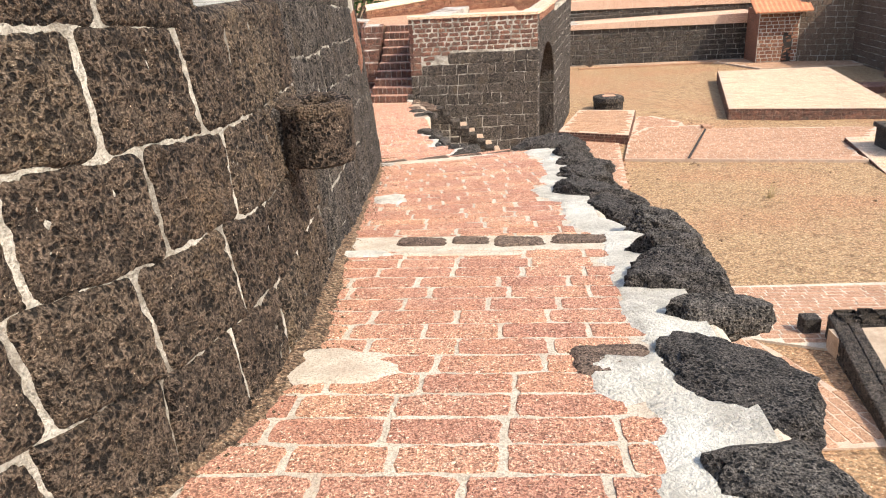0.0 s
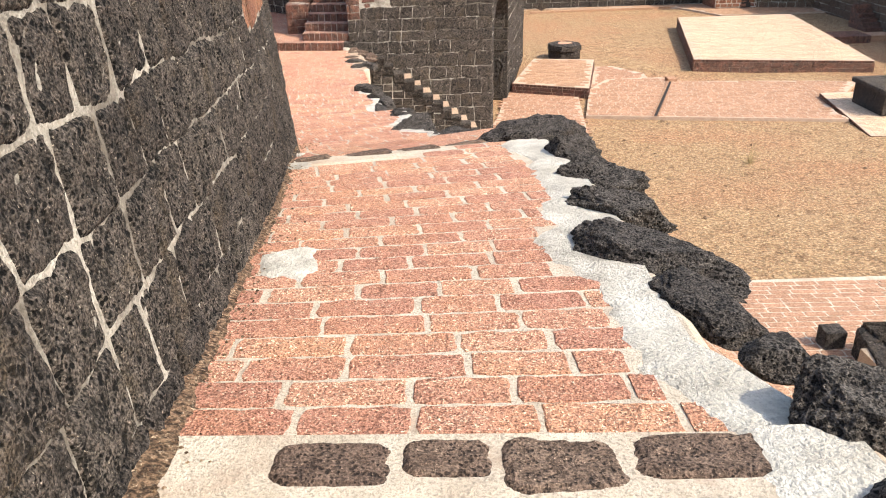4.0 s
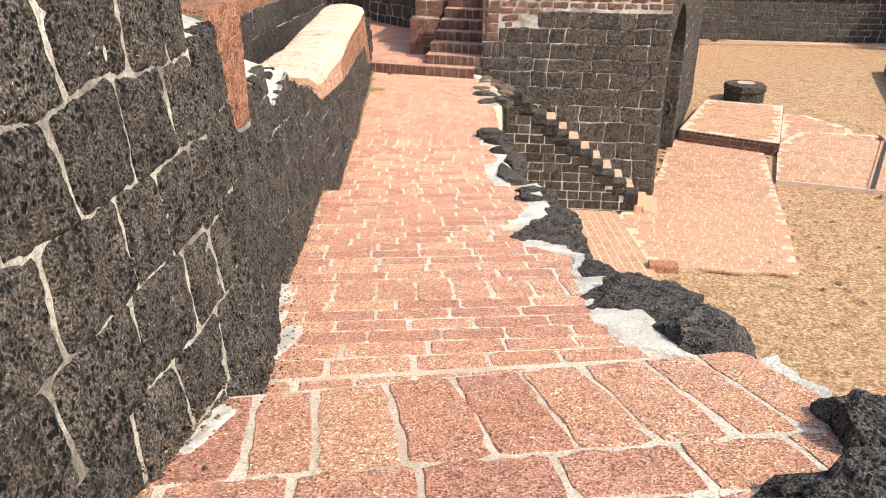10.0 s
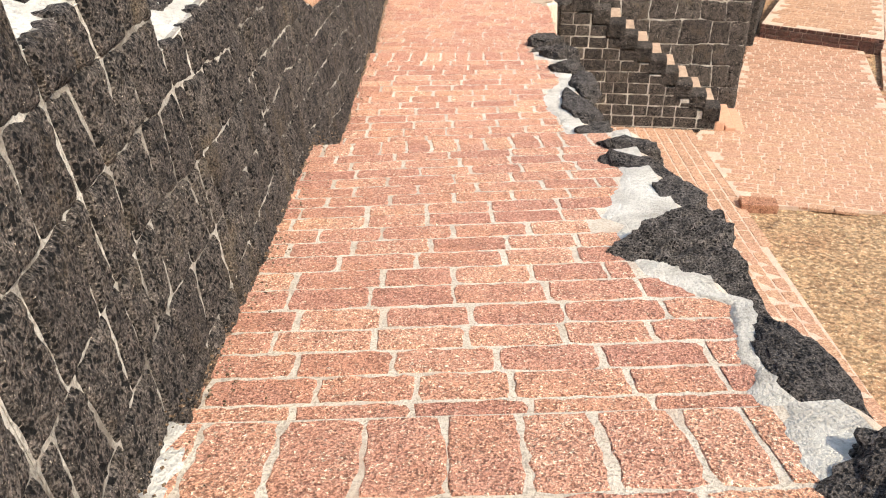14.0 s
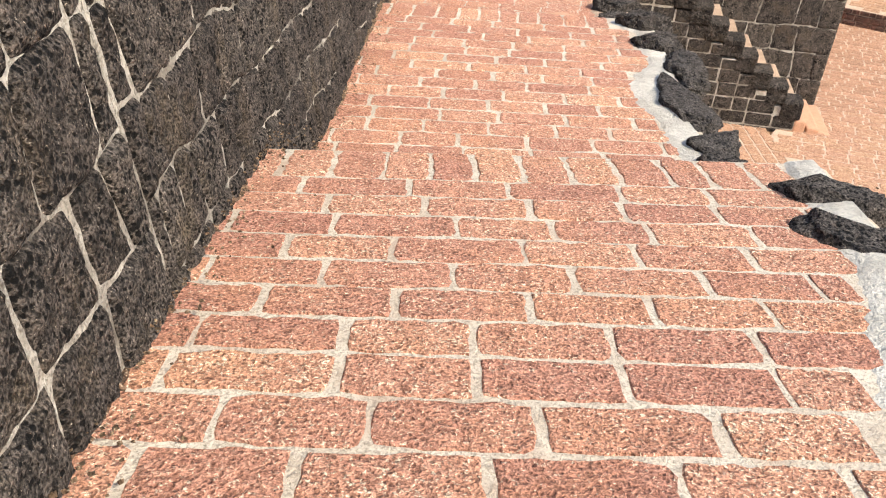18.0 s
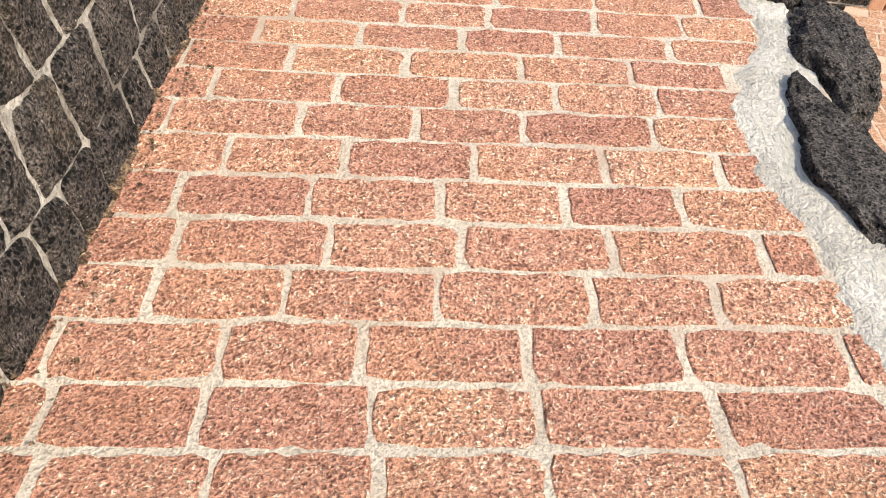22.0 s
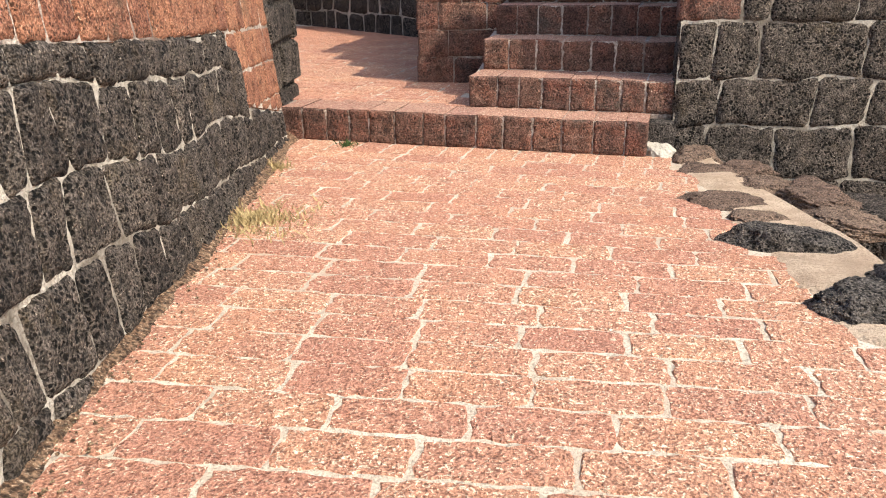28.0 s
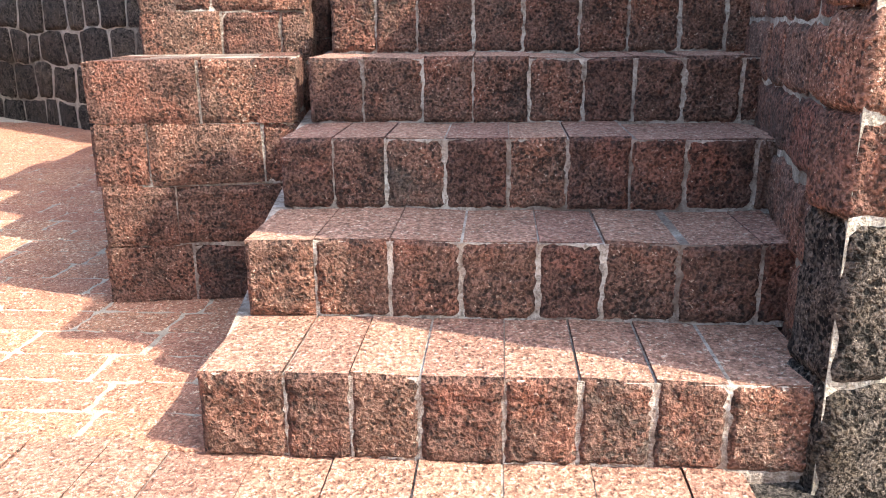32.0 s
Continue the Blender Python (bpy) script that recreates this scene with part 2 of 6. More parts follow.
# ---- small builders ----
def mesh_from(name, verts, faces, material, smooth=False):
    me = bpy.data.meshes.new(name)
    me.from_pydata([tuple(v) for v in verts], [], faces)
    me.materials.append(material)
    if smooth:
        me.polygons.foreach_set("use_smooth", [True] * len(me.polygons))
    me.update()
    return me


def part_mesh(name, me, parent, m=None, label=""):
    ob = new(name, me)
    ob.parent = parent
    if m is not None:
        ob.matrix_basis = m
    return tagged(ob, label)


def part(name, bm, material, parent, label=""):
    me = bpy.data.meshes.new(name)
    bm.to_mesh(me)
    bm.free()
    me.materials.append(material)
    return part_mesh(name, me, parent, None, label)


def thing(name, label, category, group="", kind="", place=(0, 0, 0)):
    ob = new(name)
    ob.empty_display_size = 0.1
    ob.location = place
    return tagged(ob, label, category, group, kind)


def box_mesh(name, lo, hi, material, bevel=0.0):
    bm = bmesh.new()
    bmesh.ops.create_cube(bm, size=1.0)
    for v in bm.verts:
        v.co = Vector([(l + h) / 2 + c * (h - l) for c, l, h in zip(v.co, lo, hi)])
    if bevel:
        bmesh.ops.bevel(bm, geom=bm.edges[:], offset=bevel, segments=2, profile=0.6, affect="EDGES")
    me = bpy.data.meshes.new(name)
    bm.to_mesh(me)
    bm.free()
    me.materials.append(material)
    return me


def stone_unit(name, material, seed, nx=5, nz=4, skew=0.05, bulge=0.16, soft=0.12):
    """A rough block: x and z from -0.5 to 0.5, its face towards +y, its back at y = -1. Only a narrow rim is rounded off."""
    rnd = random.Random(seed)
    ga = [0, 0.045] + [0.045 + 0.91 * i / (nx - 2) for i in range(1, nx - 2)] + [0.955, 1]
    gc = [0, 0.065] + [0.065 + 0.87 * i / (nz - 2) for i in range(1, nz - 2)] + [0.935, 1]
    corner = {(i, j): (rnd.uniform(-skew, skew) * 0.45, rnd.uniform(-skew, skew) * 1.2) for i in (0, 1) for j in (0, 1)}
    verts, faces = [], []
    for j, c in enumerate(gc):
        for i, a in enumerate(ga):
            dx = sum(corner[p, q][0] * (a if p else 1 - a) * (c if q else 1 - c) for p in (0, 1) for q in (0, 1))
            dz = sum(corner[p, q][1] * (a if p else 1 - a) * (c if q else 1 - c) for p in (0, 1) for q in (0, 1))
            rim = i in (0, nx) or j in (0, nz)
            k = 0.05 if i in (0, nx) and j in (0, nz) else 0.0
            x, z = (a - 0.5) * (1 - k) + dx + rnd.uniform(-0.014, 0.014), (c - 0.5) * (1 - k) + dz + rnd.uniform(-0.024, 0.024)
            near = i in (1, nx - 1) or j in (1, nz - 1)
            verts.append((x, -soft * rnd.uniform(0.8, 1.3) if rim else rnd.uniform(-0.4, 0.5 if near else 1.0) * bulge, z))
    for j in range(nz):
        for i in range(nx):
            p = j * (nx + 1) + i
            faces.append((p + 1, p, p + nx + 1, p + nx + 2))
    ring = [i for i in range(nx + 1)] + [j * (nx + 1) + nx for j in range(1, nz + 1)] + [nz * (nx + 1) + i for i in range(nx - 1, -1, -1)] + [j * (nx + 1) for j in range(nz - 1, 0, -1)]
    base = len(verts)
    verts += [(verts[r][0], -1.0, verts[r][2]) for r in ring]
    for k in range(len(ring)):
        l = (k + 1) % len(ring)
        faces.append((ring[k], ring[l], base + l, base + k))
    return mesh_from(name, verts, faces, material, False)


def rough_unit(name, material, seed, nx, nz, w, h, depth, rim=0.022, drop=0.022, relief=0.011, skew=0.03, round_off=0.13):
    """A pitted block with a worn rim, like stone_unit, its relief worked out for a block of w by h metres."""
    rnd = random.Random(seed)
    off = Vector((rnd.uniform(0, 90), rnd.uniform(0, 90), rnd.uniform(0, 90)))
    cor = {(i, j): (rnd.uniform(-skew, skew) * 0.5, rnd.uniform(-skew, skew)) for i in (0, 1) for j in (0, 1)}
    bend = [rnd.uniform(-0.008, 0.008) for _ in range(4)]
    verts, faces = [], []
    for j in range(nz + 1):
        for i in range(nx + 1):
            a, c = i / nx, j / nz
            dx = sum(cor[p, q][0] * (a if p else 1 - a) * (c if q else 1 - c) for p in (0, 1) for q in (0, 1))
            dz = sum(cor[p, q][1] * (a if p else 1 - a) * (c if q else 1 - c) for p in (0, 1) for q in (0, 1))
            px, pz = a * w, c * h
            qx, qz, rad = min(px, w - px), min(pz, h - pz), min(w, h) * round_off
            d = rad - math.hypot(rad - qx, rad - qz) if qx < rad and qz < rad else min(qx, qz)
            d += 0.008 * noise.noise(Vector((px * 22, pz * 22, 3)) + off)
            fall = max(0.0, 1 - max(d, 0) / rim)
            p = Vector((px, 0, pz))
            n1, n2, n3 = noise.noise(p * 38 + off), noise.noise(p * 85 + off), noise.noise(p * 6 + off)
            y = -drop * fall ** 1.5 + relief * (0.8 * n1 - 0.7 * max(0, n2) + 0.5 * n3) + bend[j * 4 // (nz + 1)] * 0.3
            verts.append((a - 0.5 + dx + 0.006 / w * n2 * (0 < i < nx), y / depth, c - 0.5 + dz + 0.006 / h * n1 * (0 < j < nz)))
    for j in range(nz):
        for i in range(nx):
            p = j * (nx + 1) + i
            faces.append((p + 1, p, p + nx + 1, p + nx + 2))
    ring = [i for i in range(nx + 1)] + [j * (nx + 1) + nx for j in range(1, nz + 1)] + [nz * (nx + 1) + i for i in range(nx - 1, -1, -1)] + [j * (nx + 1) for j in range(nz - 1, 0, -1)]
    base = len(verts)
    verts += [(verts[r][0], -1.0, verts[r][2]) for r in ring]
    for k in range(len(ring)):
        l = (k + 1) % len(ring)
        faces.append((ring[k], ring[l], base + l, base + k))
    return mesh_from(name, verts, faces, material, False)


def slab_unit(name, material, seed, wear=0.026):
    """A worn paver: x and y from -0.5 to 0.5, z from -1 to 0 at its top."""
    rnd = random.Random(seed)
    nx, ny = 9, 4
    verts, faces = [], []
    for j in range(ny + 1):
        for i in range(nx + 1):
            rim = i in (0, nx) or j in (0, ny)
            cor = i in (0, nx) and j in (0, ny)
            x, y = i / nx - 0.5, j / ny - 0.5
            if cor:
                x, y = x * 0.97, y * 0.93
            verts.append((x + rnd.uniform(-wear, wear) * 0.7, y + rnd.uniform(-wear, wear) * 1.7, -0.10 + rnd.uniform(-0.05, 0.04) if rim else rnd.uniform(-0.06, 0.06)))
    # an inner ring keeps the top flat right up to the worn edge
    inner = []
    for j in range(ny + 1):
        for i in range(nx + 1):
            x, y, z = verts[j * (nx + 1) + i]
            inner.append((x * 0.975, y * 0.945, rnd.uniform(-0.05, 0.05)))
    ring = [i for i in range(nx + 1)] + [j * (nx + 1) + nx for j in range(1, ny + 1)] + [ny * (nx + 1) + i for i in range(nx - 1, -1, -1)] + [j * (nx + 1) for j in range(ny - 1, 0, -1)]
    allv = inner + [verts[r] for r in ring]
    n = len(inner)
    for j in range(ny):
        for i in range(nx):
            p = j * (nx + 1) + i
            faces.append((p, p + 1, p + nx + 2, p + nx + 1))
    m = len(ring)
    allv += [(verts[r][0], verts[r][1], -1.0) for r in ring]
    for k in range(m):
        l = (k + 1) % m
        faces.append((ring[k], n + k, n + l, ring[l]))
        faces.append((n + k, n + m + k, n + m + l, n + l))
    return mesh_from(name, allv, faces, material)


DARK_UNITS = [stone_unit("dark_stone", DARK, s, bulge=0.05) for s in range(6)]
SHADE_LIT_UNITS = [stone_unit("shade_lit_stone", BROWNROCK, 140 + s, bulge=0.05) for s in range(6)]
FLAG_UNITS = [rough_unit("flagstone", BROWNROCK, 330 + s, 20, 16, 0.33, 0.26, 0.10, 0.03, 0.03, 0.006, 0.12, 0.26) for s in range(7)]
PALE_UNITS = [slab_unit("court_brick", COURTPALE, 76 + s) for s in range(4)]
NEAR_UNITS = [rough_unit("dark_stone", DARK, 300 + s, 32, 22, 0.45, 0.31, 0.16) for s in range(10)]
ORANGE_UNITS = [stone_unit("brick", COURTBRICK, 230 + s, 4, 4, 0.025, 0.05, 0.09) for s in range(5)]
RED_UNITS = [stone_unit("red_block", REDBLOCK, 30 + s, 4, 4, 0.025, 0.05, 0.09) for s in range(6)]
PAVER_UNITS = [slab_unit("paver", PAVER, 50 + s) for s in range(8)]
WORN_UNITS = [slab_unit("paver", WORNPAVER, 250 + s, 0.032) for s in range(8)]
COURT_UNITS = [slab_unit("court_brick", COURTBRICK, 70 + s) for s in range(4)]
STEP_UNITS = [rough_unit("step_brick", STEPRED, 90 + s, 12, 9, 0.36, 0.2, 0.16, 0.016, 0.012, 0.007, 0.025) for s in range(6)]
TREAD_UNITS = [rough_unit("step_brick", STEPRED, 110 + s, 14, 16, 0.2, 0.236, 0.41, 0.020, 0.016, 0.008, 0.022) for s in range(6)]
# up-facing tops take the paler TREAD: foot wear plus sunlight put into the colour
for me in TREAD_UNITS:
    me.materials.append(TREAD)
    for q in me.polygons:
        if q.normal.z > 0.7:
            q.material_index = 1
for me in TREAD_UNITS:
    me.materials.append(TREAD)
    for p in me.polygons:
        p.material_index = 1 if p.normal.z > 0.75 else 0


def joined(name, units, mats, material, parent, label="", kind="stuff"):
    """Many small pieces in one mesh."""
    verts, faces, n = [], [], 0
    for me, m in zip(units, mats):
        verts += [m @ v.co for v in me.vertices]
        faces += [tuple(n + i for i in p.vertices) for p in me.polygons]
        n = len(verts)
    ob = part_mesh(name, mesh_from(name, verts, faces, material), parent, None, label)
    return tagged(ob, kind=kind) if kind else ob


def axes(px, py, pz, at):
    return Matrix(((px[0], py[0], pz[0], at[0]), (px[1], py[1], pz[1], at[1]), (px[2], py[2], pz[2], at[2]), (0, 0, 0, 1)))


def masonry(parent, place, u0, u1, courses, units, mean=0.5, gap=0.022, depth=0.14, name="stone", seed=1, keep=None, join=False, proud=0.016, vary=0.3, even=False):
    """Lays blocks on a surface. place(u, h) gives a point on it; courses: heights between the beds."""
    rnd = random.Random(seed)
    us, ms = [], []
    for k in range(len(courses) - 1):
        u = u0 - rnd.uniform(0, mean)
        while u < u1:
            w = mean * rnd.uniform(1 - vary, 1 + vary)
            a, c = max(u, u0), min(u + w, u1)
            u += w
            if c - a < 0.12 * mean + 0.03:
                continue
            mid, h0, h1 = (a + c) / 2, courses[k], courses[k + 1]
            if keep:
                lim = keep(mid, h0, h1)
                if not lim:
                    continue
                h0, h1 = lim
            p = Vector(place(mid, (h0 + h1) / 2))
            tx = (Vector(place(c, (h0 + h1) / 2)) - Vector(place(a, (h0 + h1) / 2)))
            tz = (Vector(place(mid, h1)) - Vector(place(mid, h0)))
            ny = tx.cross(tz).normalized()
            sx, sz = max(0.03, tx.length - gap * 1.25) / tx.length, max(0.03, tz.length - gap) / tz.length
            dv = depth * rnd.uniform(0.85, 1.1)
            up = tx.cross(ny).normalized() * -tz.length
            if up.z * tz.z < 0:
                up = -up
            m = axes(tx * -sx, ny * dv, up * sz, p + ny * (proud * (rnd.uniform(0.85, 1.15) if even else rnd.uniform(0.6, 1.6))))
            if rnd.random() < 0.5:
                m = m @ Matrix.Rotation(math.pi, 4, "Y")
            us.append(rnd.choice(units))
            ms.append(m)
    if join:
        return joined(name, us, ms, units[0].materials[0], parent)
    for me, m in zip(us, ms):
        part_mesh(name, me, parent, m)


def fitted(parent, place, u0, u1, courses, material, mean=0.45, gap=0.026, depth=0.14, name="stone", seed=1, keep=None, proud=0.023, vary=0.35, cell=0.020, relief=0.0085, rim=0.038, drop=0.022, wave=0.03, lean=0.05, label="", head=0.0):
    """Rubble blocks cut to fit each other: wavering beds and leaning head joints of even width, worn rims, pitted faces."""
    rnd = random.Random(seed)
    base_off = rnd.uniform(0, 60)

    def bed(k, u):
        if k in (0, len(courses) - 1):
            return courses[k]
        return courses[k] + wave * noise.noise((u * 1.3, k * 7.7 + base_off, 0)) + 0.45 * wave * noise.noise((u * 4.1, k * 3.1, base_off))

    for k in range(len(courses) - 1):
        cuts, u = [(u0, 0.0)], u0 + mean * rnd.uniform(0.3, 1.1)
        while u < u1 - 0.3 * mean:
            cuts.append((u, rnd.uniform(-lean, lean)))
            u += mean * rnd.uniform(1 - vary, 1 + vary)
        cuts.append((u1, 0.0))
        for (a, sa), (c, sc) in zip(cuts, cuts[1:]):
            mid, h0, h1 = (a + c) / 2, courses[k], courses[k + 1]
            free0 = free1 = True
            if keep:
                lim = keep(mid, h0, h1)
                if not lim:
                    continue
                free0, free1 = abs(lim[0] - h0) < 1e-6, abs(lim[1] - h1) < 1e-6
                h0, h1 = lim
            tx, tz = Vector(place(c, (h0 + h1) / 2)) - Vector(place(a, (h0 + h1) / 2)), Vector(place(mid, h1)) - Vector(place(mid, h0))
            W, H = tx.length, tz.length
            ny = tx.cross(tz).normalized()
            nx, nz = max(4, min(38, int(W / cell))), max(4, min(28, int(H / cell)))
            out, rad = proud * rnd.uniform(0.85, 1.25), min(W, H) * rnd.uniform(0.05, 0.15)
            o = Vector((rnd.uniform(0, 90), rnd.uniform(0, 90), rnd.uniform(0, 90)))
            tip, tilt = rnd.uniform(-0.006, 0.006), rnd.uniform(-0.006, 0.006)
            vs, fs = [], []
            for j in range(nz + 1):
                cc = j / nz
                for i in range(nx + 1):
                    aa = i / nx
                    ul, ur = a + sa * (cc - 0.5) + (gap + head) / 2, c + sc * (cc - 0.5) - (gap + head) / 2
                    px, pz = aa * W, cc * H
                    qx, qz = min(px, W - px), min(pz, H - pz)
                    d = min(qx, qz)
                    if qx < rad and qz < rad:
                        hy = math.hypot(rad - qx, rad - qz)
                        d = rad - hy
                        if d < 0:
                            qx, qz, d = rad - (rad - qx) * rad / hy, rad - (rad - qz) * rad / hy, 0.0
                            px, pz = (qx if aa < 0.5 else W - qx), (qz if cc < 0.5 else H - qz)
                    p = Vector((px, 0, pz))
                    n1, n2, n3 = noise.noise(p * 26 + o), noise.noise(p * 52 + o), noise.noise(p * 7 + o)
                    u = ul + (ur - ul) * (px / W + 0.010 / W * noise.noise(p * 17 + o))
                    hb, ht = (bed(k, u) if free0 else h0) + gap / 2, (bed(k + 1, u) if free1 else h1) - gap / 2
                    h = hb + (ht - hb) * (pz / H + 0.010 / H * noise.noise(p * 15 - o))
                    y = out + tip * (aa - 0.5) + tilt * (cc - 0.5) - drop * max(0.0, 1 - d / rim) ** 2.2 + relief * (0.3 + 0.7 * min(1.0, d / rim)) * (0.8 * n1 - 0.9 * max(0.0, n2) + 0.6 * n3) + 0.012 * n3 * max(0.0, 1 - d / rim)
                    vs.append(Vector(place(u, h)) + ny * y)
            for j in range(nz):
                for i in range(nx):
                    q = j * (nx + 1) + i
                    fs.append((q, q + 1, q + nx + 2, q + nx + 1))
            ring = [i for i in range(nx + 1)] + [j * (nx + 1) + nx for j in range(1, nz + 1)] + [nz * (nx + 1) + i for i in range(nx - 1, -1, -1)] + [j * (nx + 1) for j in range(nz - 1, 0, -1)]
            b = len(vs)
            vs += [vs[r] - ny * depth for r in ring]
            for q in range(len(ring)):
                l = (q + 1) % len(ring)
                fs.append((ring[q], b + q, b + l, ring[l]))
            mid3 = Vector(place(mid, (h0 + h1) / 2))
            part_mesh(name, mesh_from(name, [v - mid3 for v in vs], fs, material, True), parent, Matrix.Translation(mid3), label)


def lerp(x, xs, ys):
    return float(np.interp(x, xs, ys))


# ---- the plan ----
# floor of the ramp: five drops between sloping flights
FLIGHTS = (
    ((-5.0, 5.33), ((-5.0, 0.585), (5.33, -0.634))),
    ((5.37, 11.77), ((5.37, -0.684), (10.25, -1.36), (11.77, -1.752))),
    ((11.80, 13.98), ((11.80, -2.023), (13.98, -2.468))),
    ((14.03, 18.0), ((14.03, -2.606), (18.0, -3.225))),
    ((18.06, 22.25), ((18.06, -3.56), (19.0, -3.75), (22.25, -3.89))),
    ((22.30, 29.42), ((22.30, -4.19), (29.42, -4.315))),
)
GROUND_V = [p[0] for f in FLIGHTS for p in f[1]]
GROUND_Z = [p[1] for f in FLIGHTS for p in f[1]]
FOOT_Y = [-6, 0, 1.8, 2.2, 2.5, 2.75, 3.2, 5.5, 8.4, 8.9, 11.25, 12.2, 13.1, 13.6, 14.1, 15.5, 16.6, 17.8, 19.6, 22.0, 23.6, 25.8, 27.2, 29.5]
FOOT_X = [-4.3, -1.86, -1.12, -.97, -.84, -.76, -.73, -.82, -.86, -.87, -1.04, -1.12, -1.41, -1.62, -1.71, -1.95, -2.18, -2.42, -2.66, -3.02, -3.33, -3.69, -3.88, -4.27]
PAVE_Y = [-6, 2.2, 2.9, 3.3, 4.0, 4.7, 5.05, 5.4, 5.9, 6.4, 6.7, 7.0, 7.4, 7.6, 7.9, 8.3, 8.65, 9.4, 10.0, 10.6, 11.2, 12.2, 12.6, 13.0, 13.6, 14.65, 14.95, 15.2, 15.5, 16.1, 16.4, 16.8, 17.4, 18.0, 19.0, 19.6, 19.95, 20.3, 20.6, 20.9, 21.3, 21.8, 22.1, 22.3, 23.4, 23.85, 24.1, 26.15, 26.4, 26.9, 29.2]
PAVE_X = [.70, .6, .77, .84, .88, .89, 1.0, 1.0, .89, .93, .91, .77, .72, .88, .87, 1.04, 1.0, 1.1, .98, 1.26, 1.24, 1.1, .68, .54, .48, .48, .5, .18, .02, -.06, -.03, .08, .04, .05, -.30, -.42, -.58, -.66, -.6, -.44, -.54, -.58, -.78, -.8, -1.02, -1.0, -.66, -.88, -1.14, -1.20, -1.36]
OUT_Y = [-6, 2.0, 3.35, 3.9, 4.6, 5.4, 6.0, 6.7, 7.6, 8.6, 9.6, 10.7, 11.4, 12.3, 13.9, 14.3, 15, 16.2, 17.4, 18.2, 19.1, 19.8, 20.8, 21.5, 22.2, 23.6, 24.2, 26.2, 26.4, 27.5, 28.3, 29.2]
OUT_X = [1.1, 1.15, 1.3, 1.34, 1.42, 1.48, 1.26, 1.32, 1.44, 1.5, 1.52, 1.3, 1.16, 1.10, .84, .66, .58, .5, .34, .28, .02, -.14, -.16, -.24, -.32, -.5, -.62, -.84, -.62, -.66, -.8, -1.0]
SKEW_V = [-5, 5.27, 8.0, 10.25, 11.1, 11.8, 12.7, 14.1, 18.0, 22.3, 26.5, 29.0]
SKEW = [0, -.08, .05, .16, .28, .30, .20, .18, .22, .11, -.05, -.155]
COURT_Y = [-60, 0, 14, 19.5, 23, 32, 45, 60, 140]
COURT_Z = [-5, -5, -6.0, -6.65, -7.05, -7.6, -7.75, -7.85, -7.9]


def foot(y):
    return sum(lerp(y + d, FOOT_Y, FOOT_X) for d in (-0.6, -0.36, -0.12, 0.12, 0.36, 0.6)) / 6


def pave(y):
    return lerp(y, PAVE_Y, PAVE_X)


def outer(y):
    return lerp(y, OUT_Y, OUT_X)


def court(y):
    return lerp(y, COURT_Y, COURT_Z)


def flight_z(f, v):
    return lerp(v, [p[0] for p in f[1]], [p[1] for p in f[1]])


def ground(v):
    return lerp(v, GROUND_V, GROUND_Z)


def on_ramp(x, v, z):
    return Vector((x, v + lerp(v, SKEW_V, SKEW) * (x - (foot(v) + pave(v)) / 2), z))


def wall_base(y):
    return lerp(y, [-5, 5.27, 10.25, 11.4, 12.1, 14.5, 18, 19, 22.3, 29.5], [.6, -.65, -1.36, -1.68, -2.02, -2.63, -3.4, -3.72, -4.05, -4.32])


# ---- ground of the court, sea and distance ----
xs = [-140 + 280 * i / 70 for i in range(71)]
ys = [-60 + 200 * j / 100 for j in range(101)]
gv = [(x, y, court(y) + 0.05 * noise.noise((x * .25, y * .25, 0)) + 0.02 * noise.noise((x * 1.1, y * 1.1, 3))) for y in ys for x in xs]
gf = [(j * 71 + i, j * 71 + i + 1, j * 71 + i + 72, j * 71 + i + 71) for j in range(100) for i in range(70)]
tagged(new("ground", mesh_from("ground", gv, gf, GRASS, True)), "dry straw-coloured grass and bare earth of the fort court", "ground", kind="structure")
tagged(new("water", mesh_from("water", [(-3000, -3000, -60), (3000, -3000, -60), (3000, 3000, -60), (-3000, 3000, -60)], [(0, 1, 2, 3)], SEA)), "hazy blue-green sea far below the fort", "sea", kind="structure")

# ---- ramp ----
rng = random.Random(7)
